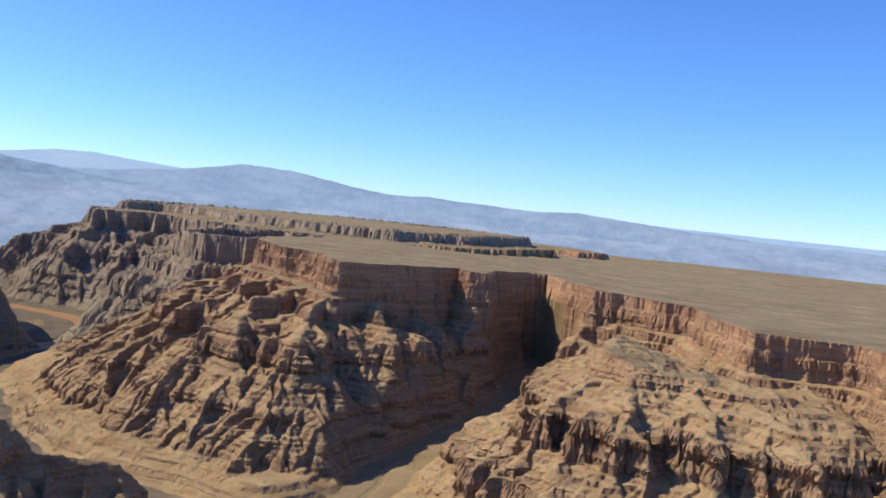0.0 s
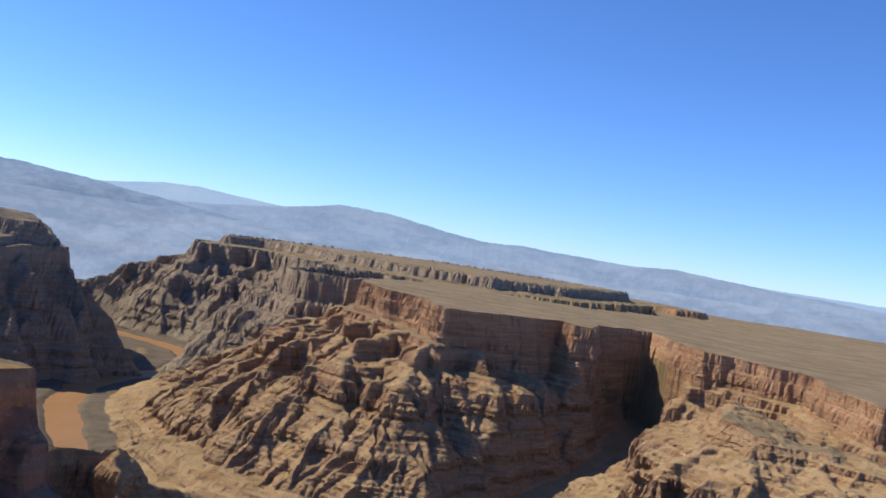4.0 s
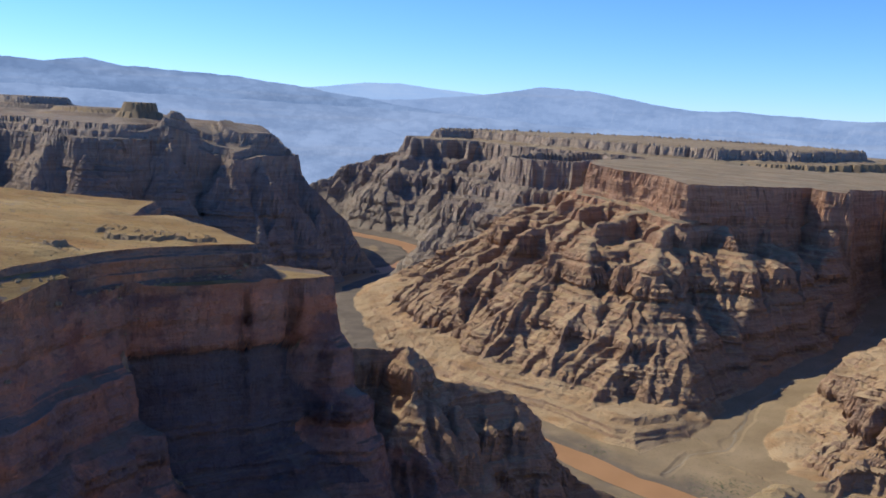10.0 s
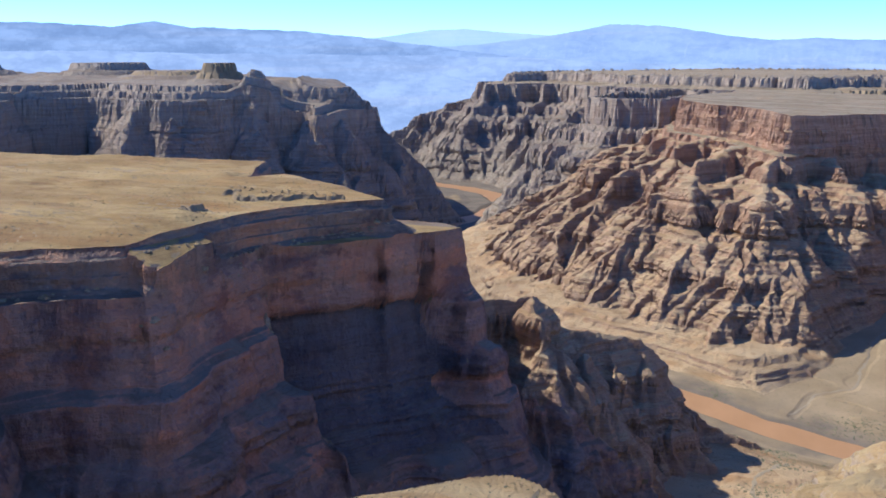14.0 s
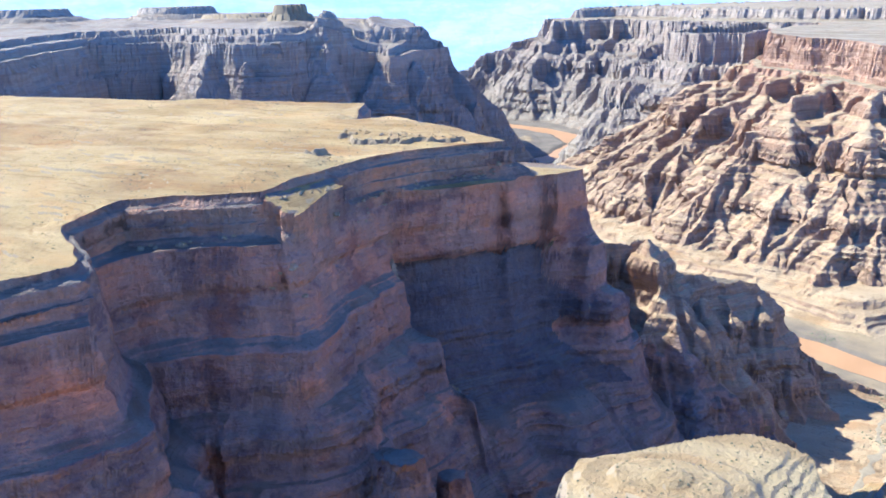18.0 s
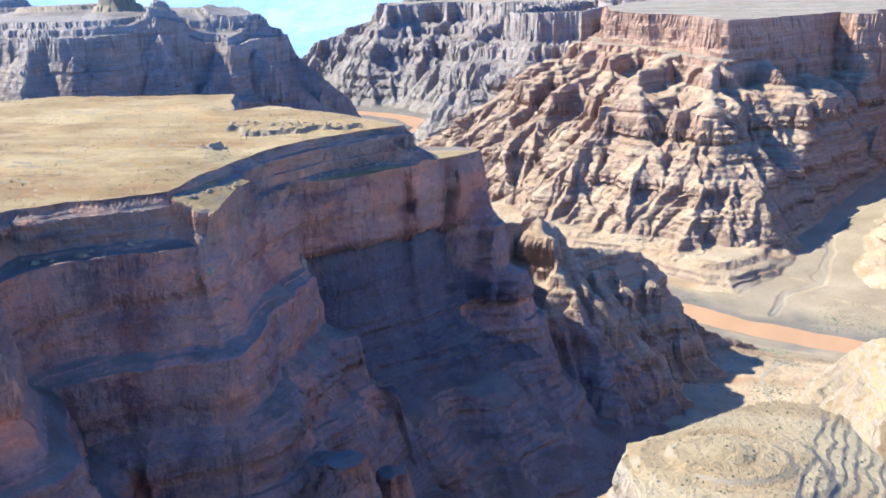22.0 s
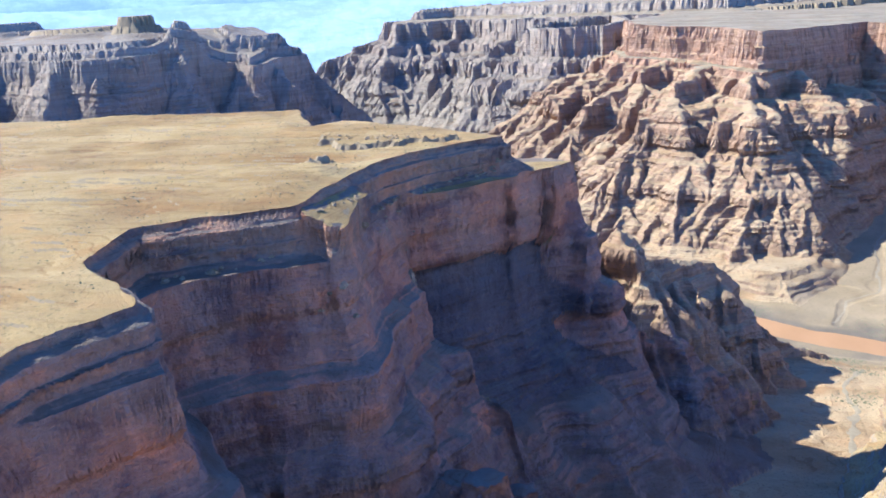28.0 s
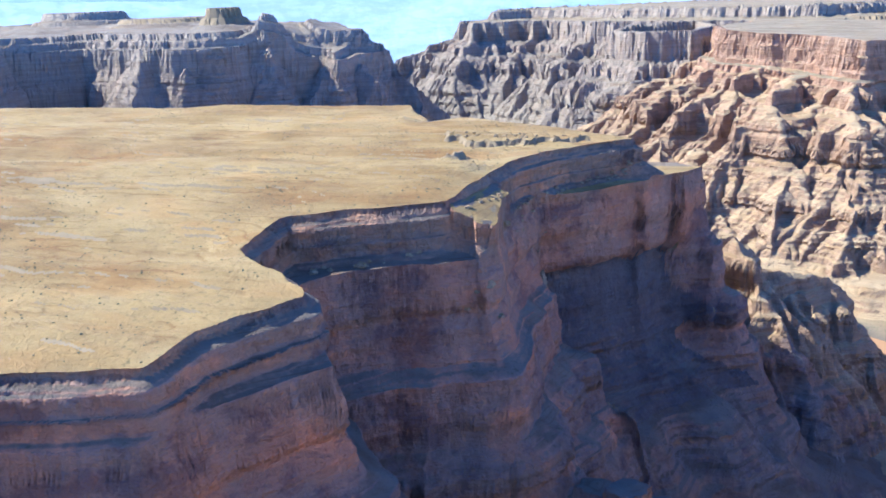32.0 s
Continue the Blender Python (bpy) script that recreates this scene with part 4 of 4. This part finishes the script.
# kind: name, label, category, base, and its beds from the top down as (part, lowest height)
LAND = {1: ("mesa", "broad flat-topped mesa with banded tan and red cliffs above ledgy slopes", "mesa", (0, 1700),
            [("rim_cliff", 212), ("upper_bench", 150), ("ledgy_slope", 64), ("foot_terrace", -50)]),
        2: ("mesa", "distant flat-topped mesa with shaded cliffs above the river bend", "mesa", (-600, 3000),
            [("rim_cliff", 258), ("upper_bench", 190), ("ledgy_slope", 80), ("foot_terrace", -50)]),
        3: ("mesa", "grassy golden mesa top above a shaded dark red cliff", "mesa", (-900, 500),
            [("cap_cliff", 240), ("red_cliff", 188), ("pillar_wall", 108), ("foot_slope", -50)]),
        4: ("canyon_wall", "dark shaded canyon wall with rounded knobs along its rim", "canyon wall", (-1600, 1900),
            [("rim_cliff", 200), ("middle_cliff", 120), ("foot_slope", -50)]),
        5: ("butte", "pale sunlit butte with a flat scrubby top and a rocky ridge", "butte", (-250, 220),
            [("cap_cliff", 222), ("middle_slope", 110), ("foot_slope", -50)]),
        6: ("rock_shoulder", "stepped tan rock shoulder below the mesa rim", "rock shoulder", (350, 1300),
            [("cap_cliff", 190), ("ledgy_slope", 64), ("foot_terrace", -50)])}
for k_, (c_, top_) in enumerate(LOW_MESAS, 7):
    LAND[k_] = ("low_mesa", "low distant mesa rising from the plateau", "mesa", c_[0], [("rim_cliff", -50)])
for k, (name, label, category, (bx, by), beds) in LAND.items():
    if not (cell == k).any():
        continue
    base = tagged(new(name), label, category)
    base.location = (bx, by, 0)
    mine, high = cell == k, 9999
    crown = mine & (mid > beds[0][1] + 8) & (level > 0.9)
    pieces = [("plateau", crown)]
    for part_name, low in beds:
        pieces.append((part_name, mine & ~crown & (mid <= high) & (mid > low)))
        high = low
    if k == 3:
        # the broken ridge that runs from the tip down to the river
        north = mine & ~crown & (gy[:-1, :-1] > 715 + 0.25 * (gx[:-1, :-1] + 400)) & (gx[:-1, :-1] > -440) & (mid < 205)
        # cells of the recess that take the rock darkened for shade
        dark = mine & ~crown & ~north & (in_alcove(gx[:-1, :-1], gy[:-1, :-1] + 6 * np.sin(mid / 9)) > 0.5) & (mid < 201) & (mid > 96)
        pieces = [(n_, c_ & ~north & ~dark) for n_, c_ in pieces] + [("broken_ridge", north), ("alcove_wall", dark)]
    slivers = np.zeros_like(mine)
    for part_name, cells in pieces:
        stretches, slivers = separate(cells | slivers)
        for cells in stretches:
            # the sunlit ridge gets paler rock than the shaded wall of the same mesa
            ob = sheet(part_name, gx - bx, gy - by, gz, cells, GOLD if (k, part_name) == (3, 'plateau') else ROCK if part_name == 'broken_ridge' else ALCOVE_SHADE_ROCK if part_name == 'alcove_wall' else PLAIN if part_name == 'plateau' and k not in (4, 5) else {2: FAR_ROCK, 3: DARK_ROCK, 4: FAR_ROCK, 5: PALE_ROCK}.get(k, ROCK), k == 3 and part_name != 'broken_ridge')
            ob.parent = base
    loose |= slivers
ground = tagged(sheet("ground", gx, gy, gz, loose, SAND), "sandy canyon floor with gravel bars and dry scrub", "ground", kind="structure")
# the country round about, coarser
for low, high, radius in ((38, 300, np.geomspace(NEAR_R, FAR_R, 160)), (-60, 300, np.geomspace(0.05, NEAR_R, 110))):
    ox, oy, oz, _ = fan(low, high, 300, radius)
    tagged(sheet("ground", ox, oy, oz, np.ones((len(radius) - 1, 299), bool), ROCK), "stepped desert rock below and behind the flight", "ground", kind="structure")



def rock_spire(place, height, width, seed, material):
    """A leaning pillar of layered rock."""
    bm = bmesh.new()
    rows_, ring = 26, 28
    rng = random.Random(seed)
    verts = []
    for i in range(rows_):
        t = i / (rows_ - 1)
        step = 1.0 - 0.16 * ((t * 5) % 1.0)
        r = width * ((1 - t) ** 0.8 * 0.86 + 0.12) * step
        z = height * t
        ringv = []
        for j in range(ring):
            a_ = 2 * math.pi * j / ring
            n = noise.noise((math.cos(a_) * 1.6 + seed, math.sin(a_) * 1.6, t * 3.0)) * 0.45 + noise.noise((math.cos(a_) * 5, math.sin(a_) * 5 + seed, t * 9)) * 0.2
            ringv.append(bm.verts.new((math.cos(a_) * r * (1 + n) + t * width * 0.2, math.sin(a_) * r * (1 + n), z)))
        verts.append(ringv)
    for lo, hi in zip(verts, verts[1:]):
        for j in range(ring):
            bm.faces.new((lo[j], lo[(j + 1) % ring], hi[(j + 1) % ring], hi[j]))
    bm.faces.new(verts[-1])
    mesh = bpy.data.meshes.new("rock_spire")
    bm.to_mesh(mesh)
    bm.free()
    mesh.materials.append(material)
    ob = new("rock_spire", mesh)
    ob.location = place
    return ob


tagged(rock_spire((64, 1594, 48), 62, 24, 3, ROCK), "pointed sunlit rock spire standing in the side canyon", "rock spire")
foot_z = terrain(np.array([-490.0]), np.array([552.0]))[0][0]
tagged(rock_spire((-490, 552, foot_z - 3), 14, 4.5, 5, PALE_ROCK), "pale slab of rock standing on the cliff's ledge", "rock slab")

# the river
rx = np.linspace(-1800, 800, 400)[None].repeat(420, 0)
ry = np.linspace(500, 3000, 420)[:, None].repeat(400, 1)
far_from, _ = line_distance(rx, ry, RIVER)
tagged(sheet("water", rx, ry, np.zeros_like(rx), (far_from < 60)[:-1, :-1], WATER, True), "muddy orange-brown river water", "river", kind="structure")


def ribbon(name, line, width, lift, material, label, seed):
    """A winding strip that follows the ground."""
    rng = np.random.RandomState(seed)
    pts = np.array([p[:2] for p in line], float)
    seg = np.r_[0, np.cumsum(np.hypot(*np.diff(pts, axis=0).T))]
    t = np.arange(0, seg[-1], 4.0)
    x, y = np.interp(t, seg, pts[:, 0]), np.interp(t, seg, pts[:, 1])
    dx, dy = np.gradient(x), np.gradient(y)
    n = np.hypot(dx, dy)
    sway = 7 * fbm(t, t * 0 + seed, 60, 3, seed) + 3 * fbm(t, t * 0 + seed, 18, 2, seed + 3)
    x, y = x - dy / n * sway, y + dx / n * sway
    half = width * (0.3 + 2.2 * np.abs(fbm(t, t * 0, 26, 3, seed + 5)))
    across = np.linspace(-1, 1, 5)[:, None]
    gx_, gy_ = x + across * half * -dy / n, y + across * half * dx / n
    gz_, _ = terrain(gx_, gy_)
    return tagged(sheet(name, gx_, gy_, gz_ + lift * (1.2 - np.abs(across)), np.ones((4, len(t) - 1), bool), material, True), label, "dry wash", kind="structure")


ribbon("dry_wash", WASH[:7], 2.4, 0.2, WASH_GRAVEL, "pale gravel bed of a dry wash", 3)
ribbon("dry_wash", [(-195, 700), (-186, 740), (-176, 780), (-180, 830), (-150, 880)], 3.0, 0.2, WASH_GRAVEL, "pale gravel fan beside the river flat", 8)


def clump_mesh(rng, squash, rough):
    bm = bmesh.new()
    bmesh.ops.create_icosphere(bm, subdivisions=2, radius=1.0)
    off = rng.uniform(0, 50)
    for v in bm.verts:
        k = 1 + rough * noise.noise(v.co * 1.7 + Vector((off, 0, 0))) + rough * 0.5 * noise.noise(v.co * 4.0 + Vector((0, off, 0)))
        v.co = Vector((v.co.x * k, v.co.y * k, max(v.co.z * k * squash, -0.35)))
    co = np.array([v.co[:] for v in bm.verts])
    tri = np.array([[v.index for v in f.verts] for f in bm.faces])
    return bm, co, tri


def scatter(name, x, y, sizes, squash, material, label, category, seed):
    """Many small bushes in one mesh, each on the ground."""
    rng = random.Random(seed)
    kinds = []
    for _ in range(5):
        bm, co, tri = clump_mesh(rng, squash, 0.5)
        bm.free()
        kinds.append((co, tri))
    z, _ = terrain(x, y)
    cos, tris, at = [], [], 0
    for i in range(len(x)):
        co, tri = kinds[i % 5]
        a_ = rng.uniform(0, 6.28)
        c, s_ = math.cos(a_) * sizes[i], math.sin(a_) * sizes[i]
        cos.append(np.stack([co[:, 0] * c - co[:, 1] * s_ + x[i], co[:, 0] * s_ + co[:, 1] * c + y[i], co[:, 2] * sizes[i] + z[i]], -1))
        tris.append(tri + at)
        at += len(co)
    mesh = bpy.data.meshes.new(name)
    mesh.from_pydata(np.concatenate(cos), [], np.concatenate(tris))
    mesh.materials.append(material)
    return tagged(new(name, mesh), label, category, kind="stuff")


rs = np.random.RandomState(12)
px_, py_ = rs.uniform(-900, -440, 6000), rs.uniform(240, 850, 6000)
inside = (rim_field(px_, py_, NEAR_MESA)[0] < -3) & (fbm(px_, py_, 70, 3, 5) + 0.5 * rs.uniform(-0.5, 0.5, 6000) > 0.02)
scatter("desert_scrub", px_[inside], py_[inside], rs.uniform(0.2, 0.6, inside.sum()), 0.75, SCRUB, "dry grey-green scrub dotted over the mesa top", "scrub", 4)
px_, py_ = rs.uniform(-310, -205, 900), rs.uniform(125, 285, 900)
inside = rim_field(px_, py_, BUTTE)[0] < -2
scatter("desert_scrub", px_[inside], py_[inside], rs.uniform(0.12, 0.42, inside.sum()), 0.8, SCRUB, "small dry bushes on the pale butte top", "scrub", 6)
spots = ((-112, 990, 22), (-84, 1012, 20), (-56, 985, 18), (-152, 868, 20), (-170, 905, 12), (-30, 975, 16), (-230, 1060, 14), (-165, 800, 14))
px_ = np.concatenate([rs.normal(cx, r, 150) for cx, cy, r in spots])
py_ = np.concatenate([rs.normal(cy, r * 0.6, 150) for cx, cy, r in spots])
keep_ = line_distance(px_, py_, RIVER)[0] > 26
scatter("riverside_bushes", px_[keep_], py_[keep_], rs.uniform(0.3, 0.85, keep_.sum()), 0.85, BUSH, "green bushes on the river bank", "bushes", 9)

# boulders along the ledge below the near rim and round the knoll
boulder_meshes = []
for i in range(6):
    bm, _, _ = clump_mesh(random.Random(40 + i), 0.75, 0.55)
    me = bpy.data.meshes.new("boulder")
    bm.to_mesh(me)
    bm.free()
    me.materials.append(PALE_ROCK)
    boulder_meshes.append(me)
edge = np.array([(-598, 425), (-572, 436), (-523, 458), (-512, 500), (-505, 560), (-485, 605), (-445, 648)], float)
run = np.r_[0, np.cumsum(np.hypot(*np.diff(edge, axis=0).T))]
places = []
for t in np.sort(rs.uniform(0, run[-1], 90)):
    i = min(np.searchsorted(run, t, side="right") - 1, len(edge) - 2)
    way = (edge[i + 1] - edge[i]) / (run[i + 1] - run[i])
    p = edge[i] + way * (t - run[i]) + np.array([way[1], -way[0]]) * rs.uniform(7.0, 10.5)
    places.append((*p, rs.uniform(0.6, 1.6) * (1.9 if len(places) % 11 == 0 else 1.0)))
places += [(-499, 449, 3.4), (-504, 445.5, 2.6), (-494, 452, 2.2), (-509, 443, 1.8)]
places += [(-541 + rs.normal(0, 11), 550 + rs.normal(0, 8), rs.uniform(0.4, 1.3)) for _ in range(40)]
places += [(-520 + rs.normal(0, 22), 635 + rs.normal(0, 11), rs.uniform(0.4, 1.4)) for _ in range(60)]
bz_, _ = terrain(np.array([p[0] for p in places]), np.array([p[1] for p in places]))
for i, ((x_, y_, r_), z_) in enumerate(zip(places, bz_)):
    b_ = tagged(new("boulder", boulder_meshes[i % 6]), "pale weathered boulder on the mesa edge", "boulder", "boulders on the mesa edge")
    b_.matrix_basis = Matrix.LocRotScale((x_, y_, z_ + 0.1 * r_), Euler((0, 0, rs.uniform(0, 6.28))), (r_, r_ * rs.uniform(0.7, 1.1), r_ * rs.uniform(0.7, 1.0)))

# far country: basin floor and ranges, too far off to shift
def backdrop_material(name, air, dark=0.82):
    """Rock behind so much air that little but the air's own light is left; this haze is painted as emission."""
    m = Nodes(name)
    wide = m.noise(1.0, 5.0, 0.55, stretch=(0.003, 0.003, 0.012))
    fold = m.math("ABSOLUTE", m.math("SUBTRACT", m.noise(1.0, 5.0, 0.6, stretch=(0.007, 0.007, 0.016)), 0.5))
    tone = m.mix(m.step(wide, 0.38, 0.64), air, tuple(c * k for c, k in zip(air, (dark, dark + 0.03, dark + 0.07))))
    # dark fold lines put the shade of valleys into the glow
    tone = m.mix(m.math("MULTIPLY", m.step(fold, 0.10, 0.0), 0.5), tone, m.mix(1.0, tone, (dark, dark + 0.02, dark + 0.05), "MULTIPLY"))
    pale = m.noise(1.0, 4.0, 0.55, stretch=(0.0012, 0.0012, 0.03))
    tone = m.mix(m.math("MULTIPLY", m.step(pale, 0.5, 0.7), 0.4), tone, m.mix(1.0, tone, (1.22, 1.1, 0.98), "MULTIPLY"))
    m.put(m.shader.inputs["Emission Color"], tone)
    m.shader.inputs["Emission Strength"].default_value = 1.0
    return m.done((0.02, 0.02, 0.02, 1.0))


def range_strip(low_r, high_r, low_angle, crest, label, material, relief, size, seed):
    """Far hills from low_angle up to a crest, both in degrees over the horizon."""
    a = np.linspace(-72, 52, 1500)
    rows = np.linspace(0, 1, 60)[:, None]
    r = low_r + (high_r - low_r) * rows + 0 * a[None]
    x, y = -160 + r * np.sin(np.radians(a))[None], r * np.cos(np.radians(a))[None]
    z0 = 384 + low_r * np.tan(np.radians(low_angle)) + 0 * a
    z = z0[None] + (384 + high_r * np.tan(np.radians(crest(a))) - z0)[None] * rows
    z = z + relief * np.sin(np.pi * np.minimum(rows, 1)) * (ridged(x, y, size, 5, seed, 0.6) - 0.5)
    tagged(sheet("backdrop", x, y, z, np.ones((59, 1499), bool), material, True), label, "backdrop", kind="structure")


def skyline(places, heights, rough, seed):
    return lambda a: np.interp(a, places, heights) + rough * fbm(a, 0 * a, 2.2, 6, seed, 0.6)


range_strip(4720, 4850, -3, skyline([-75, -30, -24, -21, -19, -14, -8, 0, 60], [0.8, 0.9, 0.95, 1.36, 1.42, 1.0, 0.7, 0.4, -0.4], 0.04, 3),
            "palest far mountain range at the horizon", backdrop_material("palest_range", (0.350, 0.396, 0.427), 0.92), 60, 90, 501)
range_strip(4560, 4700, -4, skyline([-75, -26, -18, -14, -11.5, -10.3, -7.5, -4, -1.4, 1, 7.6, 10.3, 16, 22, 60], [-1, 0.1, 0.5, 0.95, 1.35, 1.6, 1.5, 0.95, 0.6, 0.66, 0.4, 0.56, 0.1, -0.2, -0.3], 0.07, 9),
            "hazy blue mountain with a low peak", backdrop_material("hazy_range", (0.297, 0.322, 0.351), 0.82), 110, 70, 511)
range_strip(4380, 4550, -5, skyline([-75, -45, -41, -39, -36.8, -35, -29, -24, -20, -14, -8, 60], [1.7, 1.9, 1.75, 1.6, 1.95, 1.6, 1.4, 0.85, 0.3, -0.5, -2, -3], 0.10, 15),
            "haze-blue desert range beyond the canyon", backdrop_material("hazy_blue_range", (0.252, 0.28, 0.312), 0.74), 170, 80, 521)
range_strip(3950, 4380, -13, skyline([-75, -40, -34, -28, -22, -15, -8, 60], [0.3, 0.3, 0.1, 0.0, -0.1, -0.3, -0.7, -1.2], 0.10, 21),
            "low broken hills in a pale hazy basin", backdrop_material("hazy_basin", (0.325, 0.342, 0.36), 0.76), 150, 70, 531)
